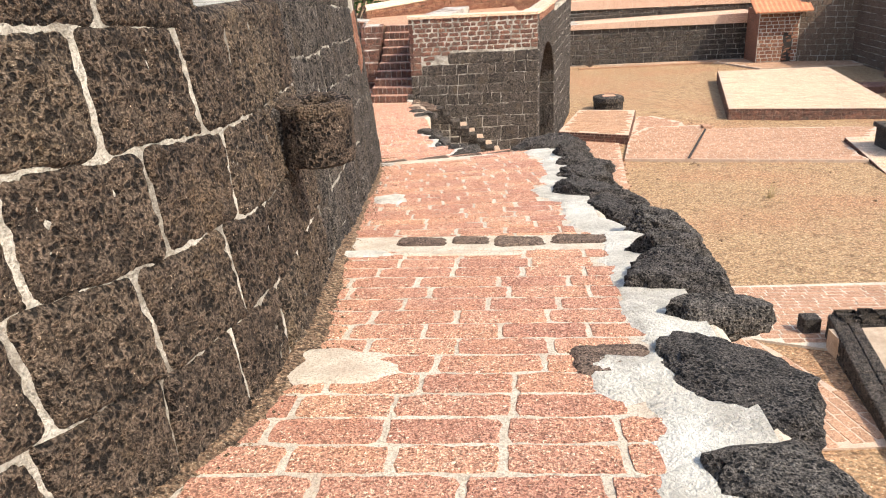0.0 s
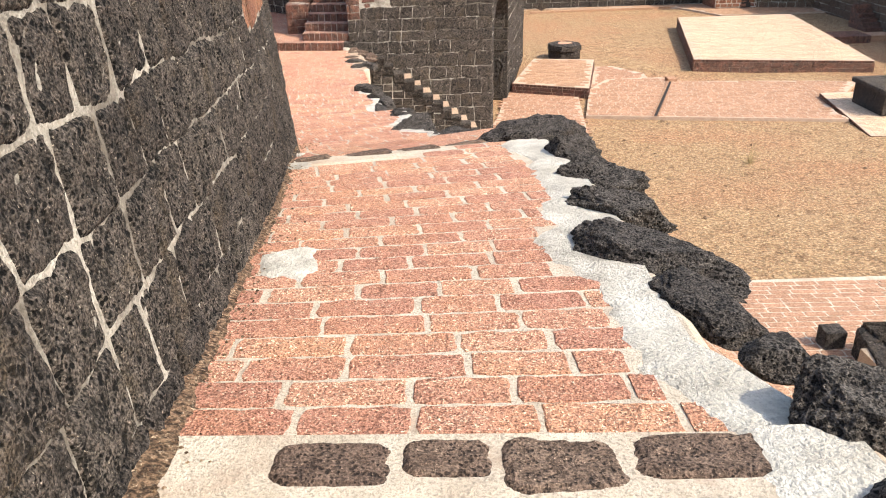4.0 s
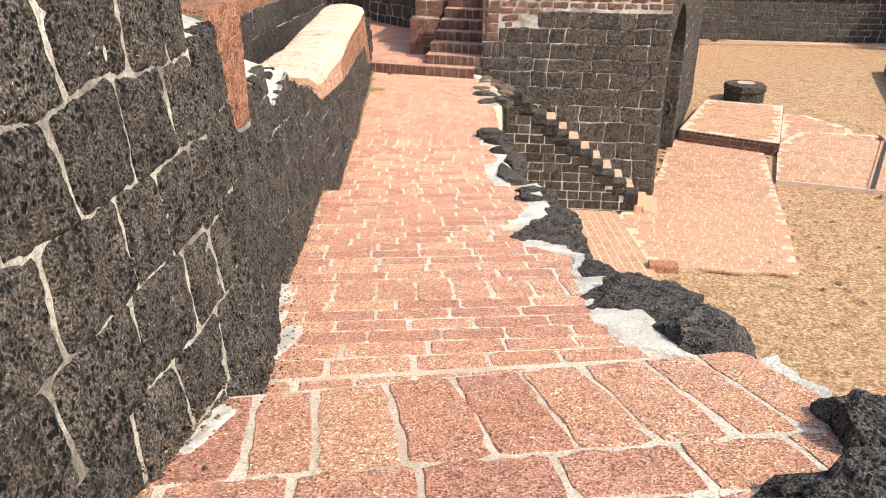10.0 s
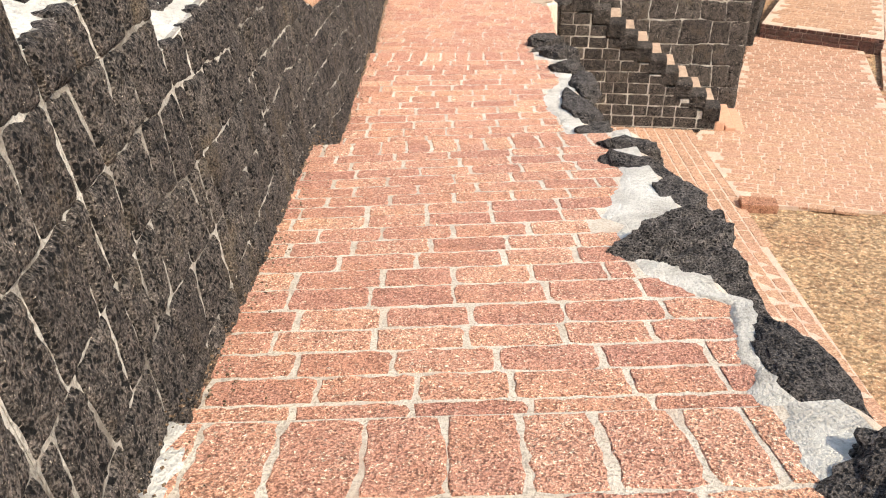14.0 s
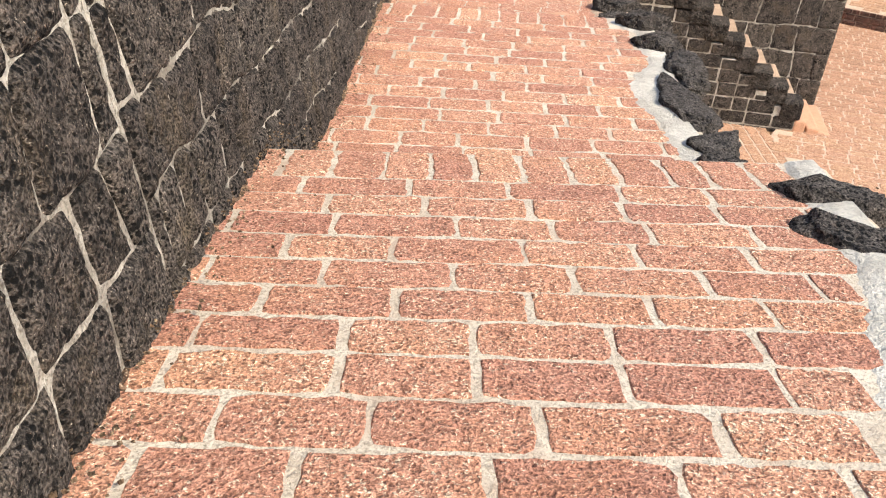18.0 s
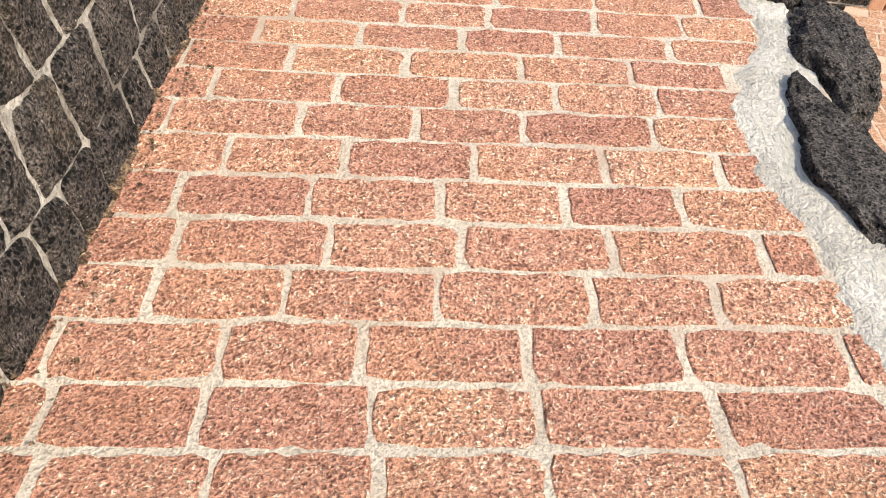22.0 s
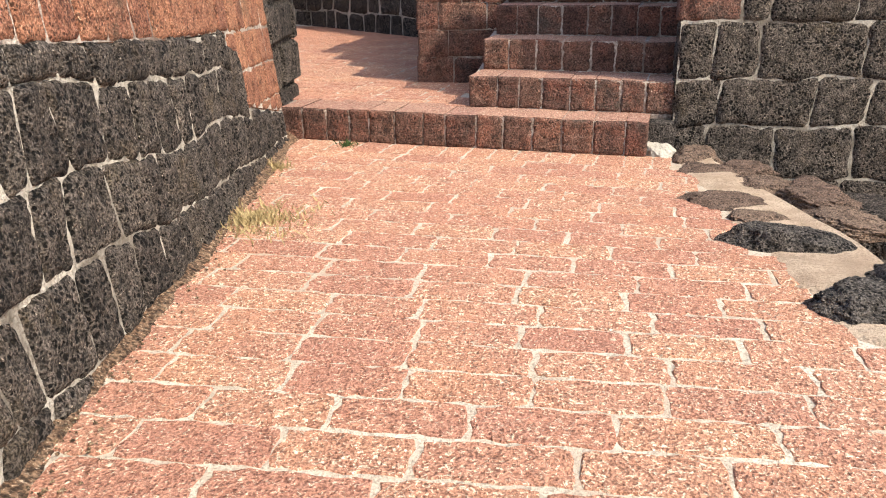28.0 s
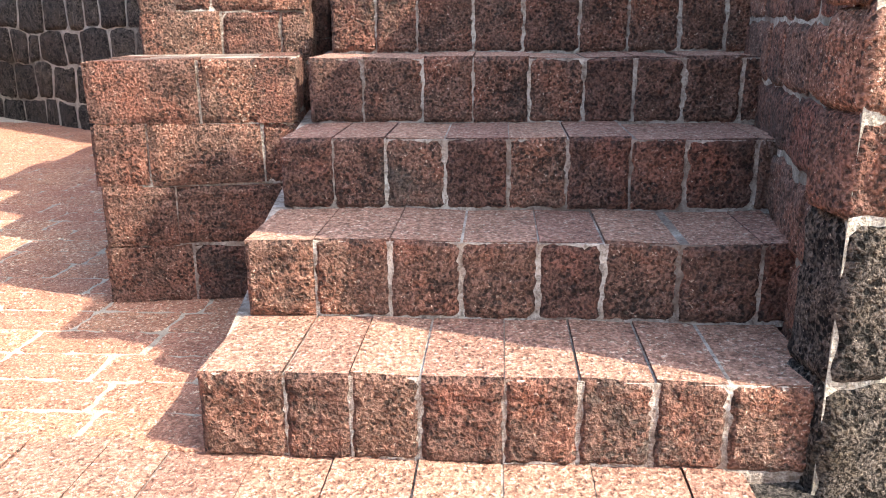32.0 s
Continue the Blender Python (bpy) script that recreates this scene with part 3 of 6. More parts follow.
# dark flat stones let into the paving: (x from, x to, along from, along to)
CROSS = {
    0: ((-.40, -.04, 5.06, 5.30), (-.02, .25, 5.10, 5.31), (.27, .62, 5.02, 5.30), (.66, 1.18, 5.08, 5.32), (.46, .84, 2.88, 3.28)),
    1: ((-.92, -.60, 10.12, 10.38), (-.50, -.03, 10.16, 10.40), (-.01, .38, 10.20, 10.44), (.39, .86, 10.30, 10.45)),
}
for k, f in enumerate(FLIGHTS):
    (v0, v1), _ = f
    fl = thing("ramp_%d" % (k + 1), "sloping walkway of red laterite pavers in cream mortar", "ramp", kind="structure")
    n = max(4, int((v1 - v0) / 0.05))
    rows = []
    for i in range(n + 1):
        v = v0 + (v1 - v0) * i / n
        z = flight_z(f, v) + 0.001
        if i == 0:
            v -= 0.055
        xl, xr = foot(v) - 0.3, outer(v) - 0.05
        low = court(v) - 0.4
        pts = [on_ramp(xl, v, low), on_ramp(xl, v, z)] + [on_ramp(xl + (xr - xl) * q, v, z) for q in (.2, .4, .6, .8, .98)] + [on_ramp(xr, v, z - 0.03), on_ramp(xr + 0.12, v, low)]
        rows.append(pts)
    m = len(rows[0])
    vs = [p for r in rows for p in r]
    fs = [(i * m + j, i * m + j + 1, (i + 1) * m + j + 1, (i + 1) * m + j) for i in range(n) for j in range(m - 1)]
    fs += [tuple(range(m))[::-1], tuple(n * m + j for j in range(m))]
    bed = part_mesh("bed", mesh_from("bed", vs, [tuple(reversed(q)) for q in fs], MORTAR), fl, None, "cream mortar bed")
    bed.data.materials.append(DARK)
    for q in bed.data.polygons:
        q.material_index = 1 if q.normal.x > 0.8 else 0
    # courses of pavers, with a course on end along each drop
    gaps = {0: (5.02, 5.32)}.get(k)
    end_on = k in (1, 2, 3, 4, 5)
    cuts, v = [], v0 + 0.01
    stop = v1 - ({1: 0.80, 2: 0.44}.get(k, 0.37) if end_on else 0.0)
    nrow = max(1, round((stop - v) / 0.2))
    pitch = (stop - v) / nrow
    cuts = [(v + i * pitch, v + (i + 1) * pitch, False) for i in range(nrow)]
    if end_on:
        cuts.append((stop, v1, True))
    if k == 1:
        # the last rows end against the band of dark stones
        cuts = [(v0 + 0.01 + i * 0.2037, v0 + 0.01 + (i + 1) * 0.2037, False) for i in range(22)] + [(9.86, 10.06, False), (10.08, 10.26, False), (10.40, 10.66, False), (10.66, 10.97, False), (10.97, v1, True)]
    foot_course = {2: (12.00, 12.36), 4: (18.30, 18.66)}.get(k)
    if foot_course:
        cuts = [q for q in cuts if q[1] <= foot_course[0] or q[0] >= foot_course[1]] + [(*foot_course, True)]
        low = [q[0] for q in cuts if q[0] >= foot_course[1] + 0.001]
        if low and min(low) - foot_course[1] > 0.05:
            cuts.append((foot_course[1], min(low), False))
    odd = False
    for a, c, upright in cuts:
        if gaps and c > gaps[0] and a < gaps[1]:
            continue
        vm = (a + c) / 2
        x0 = foot(vm) - 0.06
        x1 = outer(vm) + 0.02 if pave(vm) > outer(vm) - 0.06 else pave(vm) + rng.uniform(-0.10, 0.08)
        if k == 1 and 9.8 < vm < 10.3:
            x0 = 0.16 if vm < 10.06 else 0.52
            x1 = min(x1, 0.98)
        odd = not odd
        x = x0 if upright else -5.0 + (0.21 if odd else 0.0) + rng.uniform(-0.07, 0.07)
        while x < x1 - 0.05:
            w = rng.uniform(0.22, 0.29) if upright and k in (1, 2) else rng.uniform(0.17, 0.24) if upright else rng.uniform(0.36, 0.47)
            xa, xb = max(x, x0), min(x + w, x1 + (0.0 if pave(vm) > outer(vm) - 0.06 else 0.05))
            x += w
            if xb - xa < 0.07:
                continue
            g = rng.uniform(0.008, 0.020) if k == 5 else rng.uniform(0.012, 0.034)
            pa, pb = on_ramp(xa, vm, flight_z(f, vm)), on_ramp(xb, vm, flight_z(f, vm))
            xm = (xa + xb) / 2
            qa, qb = on_ramp(xm, a, flight_z(f, a)), on_ramp(xm, c, flight_z(f, c))
            tx, ty = pb - pa, qb - qa
            nz = tx.cross(ty).normalized()
            across = nz.cross(tx).normalized()
            ty = across * (ty.dot(across) - (rng.uniform(0.008, 0.018) if k == 5 else rng.uniform(0.012, 0.027)))
            tx = tx * ((tx.length - g) / tx.length)
            if upright:
                tx, ty = ty, -tx
            part_mesh("brick", rng.choice(WORN_UNITS if k == 5 else PAVER_UNITS), fl, axes(tx, ty, nz * 0.05, (pa + pb + qa + qb) / 4 + nz * rng.uniform(0.004, 0.007)))
    # stones set across the walkway
    for xa, xb, va, vb in CROSS.get(k, ()):
        xm, vm = (xa + xb) / 2, (va + vb) / 2
        p, q = on_ramp(xa, vm, flight_z(f, vm)), on_ramp(xb, vm, flight_z(f, vm))
        tx, tz = q - p, Vector((0, vb - va, flight_z(f, vb) - flight_z(f, va)))
        nn = tx.cross(tz).normalized()
        part_mesh("stone", rng.choice(FLAG_UNITS), fl, axes(-tx, nn * 0.10, tz, (p + q) / 2 + nn * 0.014), "dark flat stone")
    # pale cement smeared along the outer edge
    nn = max(8, int((v1 - v0) / 0.035))
    cv, cf = [], []
    for i in range(nn + 1):
        v = v0 + (v1 - v0) * i / nn
        xi = pave(v) - 0.03 + 0.05 * noise.noise((0, v * 2.3, 0)) + 0.07 * noise.noise((0, v * 7.0, 4)) + 0.03 * noise.noise((0, v * 19.0, 4))
        bare = pave(v) > outer(v) - 0.06
        xo = max(outer(v) - 0.13, xi + 0.1)
        for q in range(6):
            x = xi + (xo - xi) * q / 5
            lift = 0.010 + 0.02 * max(0, noise.noise((x * 3, v * 3, 1))) - (0.02 if q == 0 else 0) + 0.012 * q / 5 - (0.06 if bare else 0.0)
            cv.append(on_ramp(x, v, flight_z(f, v) + lift))
    cf = [(i * 6 + q, i * 6 + q + 1, (i + 1) * 6 + q + 1, (i + 1) * 6 + q) for i in range(nn) for q in range(5)]
    part_mesh("cement_edging", mesh_from("cement_edging", cv, cf, EDGEMORTAR if k == 5 else CEMENT, True), fl, None, "rough pale cement edging")
    # dirt and dry litter along the wall's foot
    dv = []
    for i in range(nn + 1):
        v = v0 + (v1 - v0) * i / nn
        w = lerp(v, [0, 4.0, 6.5, 30], [0.15, 0.13, 0.08, 0.06]) + 0.05 * noise.noise((2, v * 1.7, 0)) + 0.03 * noise.noise((2, v * 6, 0))
        xl = foot(v)
        bare = 0.035 if 12.25 < v < 13.98 else 0.0
        for q, (dx, dz) in enumerate(((-0.05, 0.07), (0.0, 0.03), (w * 0.6, 0.012), (w, -0.004))):
            dv.append(on_ramp(xl + dx, v, flight_z(f, v) + dz - bare + 0.012 * noise.noise((q * 3, v * 9, 2))))
    part_mesh("dirt", mesh_from("dirt", dv, [(i * 4 + q, i * 4 + q + 1, (i + 1) * 4 + q + 1, (i + 1) * 4 + q) for i in range(nn) for q in range(3)], DIRT, True), fl, None, "brown dirt and dry litter")


# ---- rampart along the ramp ----
BATTER = 0.10
TIERS = ((12.56, -0.46), (13.02, -1.06), (13.80, -0.87), (14.86, -1.13), (16.3, -1.48))


def dark_top(y):
    """Height of the dark stone above the wall's base."""
    if y < 11.95:
        return lerp(y, [-5, 2.6, 3.0, 12.1], [1.75, 1.5, 1.15, 0.72]) - wall_base(y)
    for y1, z in TIERS:
        if y < y1:
            return z - wall_base(y)
    return lerp(y, [16.3, 17.5, 19, 21, 27, 28.2, 28.5, 29.5], [1.45, 1.38, 1.28, 1.22, 0.92, 0.90, 0.42, 0.25])


def face(y, h):
    return (foot(y) - BATTER * max(h, 0) + 0.03 * noise.noise((y * .7, h * .9, 5)) * 0.3, y, wall_base(y) + h)


def wall_core(name, y0, y1, thick, material, label, out=0.004):
    n = max(2, int((y1 - y0) / 0.1))
    vs, fs = [], []
    for i in range(n + 1):
        y = y0 + (y1 - y0) * i / n
        t = dark_top(min(max(y, y0 + 0.01), y1 - 0.01))
        col = [(*face(y, -0.5 + (t + 0.5) * q / 6)[:1], y, wall_base(y) - 0.5 + (t + 0.5) * q / 6) for q in range(7)]
        vs += [(c[0] + out, c[1], c[2] - (0.01 if q == 6 else 0)) for q, c in enumerate(col)]
        vs += [(col[6][0] - thick, y, wall_base(y) + t - 0.01), (col[6][0] - thick - 0.1, y, court(y) - 0.3)]
    fs = [(i * 9 + q, i * 9 + q + 1, (i + 1) * 9 + q + 1, (i + 1) * 9 + q) for i in range(n) for q in range(8)]
    fs += [tuple(range(9))[::-1], tuple(n * 9 + q for q in range(9))]
    ob = tagged(new(name, mesh_from(name, vs, fs, material)), label, "wall", kind="structure")
    ob.data.materials.append(DARK)
    for q in ob.data.polygons:
        q.material_index = 1 if abs(q.normal.x) > 0.6 and q.center.x < foot(q.center.y) - thick * 0.7 else 0
    return ob


def level(slope, at):
    """Beds that run nearly level, whatever the ramp does: a height above a gently falling datum line."""
    def place(y, h):
        z = h + slope * (y - at) + 0.030 * noise.noise((y * 0.8, h * 0.9, 9)) + 0.018 * noise.noise((y * 2.3, h * 2, 4))
        return face(y, z - wall_base(y))
    return place


def fits(place, low=-0.18, brick=False):
    """Clips a course between the ground and the top of the dark stone."""
    def keep(y, h0, h1):
        zero = place(y, 0.0)[2] - wall_base(y)
        bot, top = zero + h0, zero + h1
        lim = dark_top(y)
        if brick and 9.05 < y < 10.8:
            lim = min(lim, red_bed(y) - wall_base(y))
        if top < low + 0.08 or bot > lim - 0.07:
            return None
        if top > lim - 0.11:
            top = lim
        return (max(bot, low) - zero, top - zero)
    return keep


def red_bed(y):
    return -0.06 - 0.035 * (y - 8.7)


PALE = "rampart of dark laterite blocks with pale mortar joints"
w1 = wall_core("wall_left_1", -5.0, 11.95, 1.2, WALLMORTAR, PALE, 0.009)
near_beds, far_beds = level(-0.085, 7.2), level(-0.10, 19.0)
UP = [0.21 + 0.31 * k for k in range(-9, 7)]
UPWIDE = [0.02 + 0.363 * k for k in range(-4, 7)]
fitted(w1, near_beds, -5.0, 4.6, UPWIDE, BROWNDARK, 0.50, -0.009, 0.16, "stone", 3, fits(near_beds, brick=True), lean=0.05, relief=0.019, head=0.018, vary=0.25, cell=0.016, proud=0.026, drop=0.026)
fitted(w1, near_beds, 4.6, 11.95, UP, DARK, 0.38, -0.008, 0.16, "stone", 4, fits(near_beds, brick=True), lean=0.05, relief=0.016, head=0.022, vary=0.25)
masonry(w1, lambda y, h: face(y, red_bed(y) + h - wall_base(y)), 9.06, 10.79, (0.0, 0.34, 0.66), RED_UNITS, 0.46, 0.008, 0.14, "block", 4)
TIER_WALLS = []
ya = 11.952
for k, (yb, z) in enumerate(TIERS):
    w = wall_core("wall_left_%d" % (k + 2), ya, yb - 0.002, 0.98, WALLMORTAR, "stepped rampart of dark stones with a white plastered top")
    fitted(w, near_beds, ya, yb - 0.004, UP, DARK, 0.29, -0.002, 0.16, "stone", 5 + 10 * k, fits(near_beds), lean=0.06, relief=0.014, head=0.019)
    TIER_WALLS.append((w, ya, yb, z))
    ya = yb + 0.002
w3 = wall_core("wall_left_7", 16.302, 29.45, 1.05, WALLMORTAR, "rampart of dark blocks under a rounded brick coping")
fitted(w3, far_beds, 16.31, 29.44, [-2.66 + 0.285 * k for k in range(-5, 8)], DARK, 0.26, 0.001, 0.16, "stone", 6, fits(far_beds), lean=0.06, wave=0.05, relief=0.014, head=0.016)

# ---- plastered tops of the stepped rampart ----
for k, (w, ya, yb, z) in enumerate(TIER_WALLS):
    if k == 1:
        continue
    n, m = max(4, int((yb - ya) / 0.06)), 7
    vs = []
    for i in range(n + 1):
        y = ya + (yb - ya) * i / n
        xf = face(y, z - wall_base(y))[0]
        for q in range(m):
            d = -0.01 + 0.93 * q / (m - 1)
            vs.append((xf - d, y, z + 0.03 + 0.014 * noise.noise((d * 5, y * 5, 1)) - (0.05 if q == 0 else 0)))
    part_mesh("plaster", mesh_from("plaster", vs, [(i * m + q, (i + 1) * m + q, (i + 1) * m + q + 1, i * m + q + 1) for i in range(n) for q in range(m - 1)], CEMENT, True), w, None, "rough white lime plaster")
    if k:
        # bare stones that show through the plaster
        masonry(w, lambda u, h, z=z: (face(u, z - wall_base(u))[0] - h, u, z + 0.03), ya + 0.04, yb - 0.02, (0.0, 0.27 + 0.1 * (k == 4)), NEAR_UNITS, 0.46, 0.20, 0.2, "top_stone", 140 + k, vary=0.35, proud=0.012)
    masonry(w, lambda u, h, z=z: (face(u, z - wall_base(u))[0] - h, u, z + 0.05), ya + 0.01, yb - 0.01, (0.74, 0.98), ORANGE_UNITS, 0.2, 0.014, 0.12, "brick", 150 + k)
# a red laterite pier between two tiers
pier = thing("red_pier", "tall red laterite block set on edge in the rampart", "pier")
zb, xf = -1.06, face(12.8, 1.2)[0]
part_mesh("block", box_mesh("block", (xf - 0.55, 12.575, zb), (xf + 0.015, 13.005, -0.42), REDBLOCK, 0.02), pier)
part_mesh("block", box_mesh("block", (xf - 0.97, 12.58, zb), (xf - 0.56, 13.0, -0.43), COPING, 0.02), pier)
part_mesh("mortar", box_mesh("mortar", (xf - 0.9, 12.557, zb - 0.02), (xf - 0.006, 12.574, -0.44), WALLMORTAR, 0.004), pier, None, "pale mortar joint")
part_mesh("mortar", box_mesh("mortar", (xf - 0.9, 12.565, zb - 0.03), (xf + 0.010, 13.015, zb - 0.002), WALLMORTAR, 0.008), pier, None, "crumbling pale mortar bed")


# ---- rounded brick coping ----
def brick_rise(y):
    return lerp(y, [16.3, 17.5, 19, 21, 24, 27, 28.2, 28.5, 29.5], [0.03, 0.09, 0.20, 0.32, 0.46, 0.62, 0.65, 1.13, 1.3])


def swell(y):
    """The coping rises slowly from its end."""
    return lerp(y, [16.3, 16.9, 18.2, 19.5], [0.10, 0.25, 0.5, 0.68])


def coping_face(y, h):
    return (face(y, dark_top(y) + brick_rise(y))[0], y, wall_base(y) + dark_top(y) + h)


masonry(w3, face, 16.32, 22.0, [0.15 + 0.245 * k for k in range(8)], ORANGE_UNITS, 0.27, 0.010, 0.14, "brick", 8, lambda y, a, c: (max(a, dark_top(y)), min(c, dark_top(y) + brick_rise(y))) if min(c, dark_top(y) + brick_rise(y)) - max(a, dark_top(y)) > 0.05 else None)
fitted(w3, face, 22.005, 29.44, [0.15 + 0.245 * k for k in range(8)], REDBLOCK, 0.21, 0.001, 0.14, "brick", 9, lambda y, a, c: (max(a, dark_top(y)), min(c, dark_top(y) + brick_rise(y))) if min(c, dark_top(y) + brick_rise(y)) - max(a, dark_top(y)) > 0.05 else None, proud=0.014, drop=0.014, rim=0.025, relief=0.004, wave=0.012, lean=0.012, vary=0.25)
cv = []
for i in range(95):
    y = 16.31 + 13.12 * i / 94
    b = coping_face(y, 0)
    for a in range(11):
        an = math.pi * (a - 1) / 8
        if a in (0, 10):
            cv.append((face(y, dark_top(y))[0] + 0.004 if a == 0 else b[0] - 1.0, y, b[2]))
        else:
            cv.append((b[0] - 0.5 + 0.504 * math.cos(an), y, b[2] + brick_rise(y) + 0.292 * swell(y) * max(0, math.sin(an)) ** 0.75))
part_mesh("coping_core", mesh_from("coping_core", cv, [(i * 11 + q, i * 11 + q + 1, (i + 1) * 11 + q + 1, (i + 1) * 11 + q) for i in range(94) for q in range(10)] + [tuple(range(11))[::-1], tuple(94 * 11 + q for q in range(11))], STEPMORTAR), w3)


def rib_unit(seed):
    r = random.Random(seed)
    prof = []
    for a in range(9):
        an = math.pi * a / 8
        prof.append((-0.5 + 0.52 * math.cos(an) + r.uniform(-.006, .006), 0.30 * math.sin(an) ** 0.75 + r.uniform(-.006, .006)))
    vs, fs = [], []
    for yy, s in ((-0.5, 0.975), (-0.42, 1.0), (0.42, 1.0), (0.5, 0.975)):
        vs += [(-0.5 + (p[0] + 0.5) * s, yy, p[1] * s) for p in prof]
    for k in range(3):
        fs += [(k * 9 + i, k * 9 + i + 1, k * 9 + i + 10, k * 9 + i + 9) for i in range(8)]
    fs += [tuple(range(9))[::-1], tuple(27 + i for i in range(9))]
    return mesh_from("coping_brick", vs, fs, COPING)


RIBS = [rib_unit(s) for s in range(5)]
y = 16.36
while y < 29.4:
    w = rng.uniform(0.085, 0.11)
    b, c = coping_face(y, 0), coping_face(y + 0.2, 0)
    d = (Vector(c) - Vector(b)).normalized()
    part_mesh("coping_brick", rng.choice(RIBS), w3, axes(Vector((1, 0, 0)), d * (w - 0.020), Vector((0, 0, swell(y))), Vector(b) + Vector((0.01, 0, brick_rise(y) + rng.uniform(-0.004, 0.006)))))
    y += w

# ---- stone spout on the rampart ----
spout = thing("stone_spout", "dark weathered stone ring bracket set into the rampart", "spout", place=(-0.66, 3.86, 0.35))
sv, sf, ns = [], [], 64
prof = ((0.02, 0.0), (0.150, 0.0), (0.185, 0.02), (0.19, 0.10), (0.186, 0.20), (0.192, 0.26), (0.186, 0.295), (0.165, 0.312), (0.135, 0.310), (0.104, 0.304), (0.090, 0.285), (0.084, 0.20), (0.08, 0.10), (0.01, 0.06))
for i in range(ns):
    a = 2 * math.pi * i / ns
    for r, z in prof:
        rr = r * (1 + 0.05 * noise.noise((math.cos(a) * 3, math.sin(a) * 3, z * 6)))
        sv.append((rr * math.cos(a), rr * math.sin(a), z + 0.012 * noise.noise((math.cos(a) * 4, math.sin(a) * 4, r * 9))))
npf = len(prof)
for i in range(ns):
    j = (i + 1) % ns
    sf += [(i * npf + q, j * npf + q, j * npf + q + 1, i * npf + q + 1) for q in range(npf - 1)]
part_mesh("ring", mesh_from("ring", sv, sf, BROWNDARK), spout)
part_mesh("stem", box_mesh("stem", (-0.45, -0.13, 0.04), (-0.12, 0.13, 0.29), ROCK, 0.03), spout)


# ---- rocks along the open edge ----
def rock(x, y, sx, sy, h, turn=0.0, label="rough dark laterite rock bedded in white cement", material=None, cut=None):
    r = random.Random(int(x * 977 + y * 131))
    bm = bmesh.new()
    bmesh.ops.create_icosphere(bm, subdivisions=5 if sx * sy > 0.2 else 4, radius=1.0)
    o = Vector((r.uniform(0, 50), r.uniform(0, 50), r.uniform(0, 50)))
    planes = [(Vector((r.gauss(0, 1), r.gauss(0, 1), abs(r.gauss(0, 0.9)))).normalized(), r.uniform(0.62, 0.92)) for _ in range(13)] + [(Vector((0.1, r.uniform(-.2, .2), 1)).normalized(), 0.62)]
    if cut:
        planes = [(Vector(n).normalized(), d) for n, d in cut]
    for v in bm.verts:
        p = v.co.normalized()
        reach = min([1.15] + [d / p.dot(nrm) for nrm, d in planes if p.dot(nrm) > 0.05])
        rough = 1 + 0.10 * noise.noise(p * 2.2 + o) + 0.09 * noise.noise(p * 6 + o) + 0.035 * noise.noise(p * 14 + o) + 0.03 * noise.noise(p * 28 + o) + 0.03 * noise.noise(p * 55 + o)
        q = p * reach * rough
        v.co = Vector((q.x * sx * 0.58, q.y * sy * 0.58, q.z * h * (1.45 if q.z > 0 else 0.8)))
    me = bpy.data.meshes.new("edge_rock")
    bm.to_mesh(me)
    bm.free()
    me.materials.append(material or ROCK)
    ob = new("edge_rock", me)
    ob.matrix_basis = pose(x, y, ground(y) - 0.015, 0, 0, turn)
    return tagged(ob, label, "rock", "rocks along the ramp edge")


FLAT = "broad flat dark rock at the ramp's edge"
rock(1.11, 2.70, 0.56, 0.94, 0.06, 8, FLAT)
rock(0.98, 2.02, 0.50, 0.40, 0.07, 10, FLAT)
rock(1.00, 1.30, 0.60, 0.69, 0.091, 30, FLAT)
rock(1.00, 0.40, 0.60, 0.89, 0.109, 0, FLAT)
rock(1.25, 3.56, 0.46, 0.34, 0.109, 5)
rock(1.27, 4.15, 0.62, 0.52, 0.145, -25)
rock(1.34, 4.72, 0.52, 0.40, 0.164, 0)
rock(1.42, 5.32, 0.48, 0.46, 0.155, -12)
rock(1.42, 5.84, 0.22, 0.24, 0.07, 0)
rock(1.33, 6.36, 0.34, 0.56, 0.075, 23)
rock(1.24, 7.08, 0.98, 0.49, 0.127, -50)
rock(1.38, 7.95, 0.72, 0.46, 0.136, -46)
rock(1.44, 8.82, 0.68, 0.38, 0.136, -34)
rock(1.50, 9.34, 0.40, 0.26, 0.091, -20)
rock(1.47, 9.70, 0.50, 0.44, 0.191, -22)
rock(1.30, 10.56, 1.20, 0.56, 0.209, 8, "large pointed dark rock on the ramp's edge")
rock(1.36, 11.14, 0.50, 0.56, 0.200, 0)
rock(1.08, 12.90, 0.56, 0.80, 0.19, -10)
rock(0.90, 13.66, 0.72, 0.86, 0.16, -20)
rock(0.74, 14.56, 0.30, 0.86, 0.10, 12)
rock(0.34, 15.70, 1.724, 1.724, 0.69, 0, "large smooth-faced dark rock leaning on the edge", cut=(((-.67, -.74, 0.25), 0.29), ((-.73, .69, 0.2), 0.32), ((.98, .16, 0.1), 0.25), ((-.24, -.26, 0.9), 0.145), ((.1, .8, 0.6), 0.34)))
rock(0.39, 16.72, 0.32, 0.56, 0.11, -10)
rock(0.21, 17.32, 0.50, 0.36, 0.11, -30)
rock(0.18, 17.82, 0.52, 0.32, 0.13, -8)
rock(-0.03, 19.12, 0.44, 0.46, 0.10, 10)
rock(-0.08, 19.52, 0.36, 0.52, 0.09, -30)
rock(-0.24, 20.22, 0.40, 1.05, 0.09, 14)
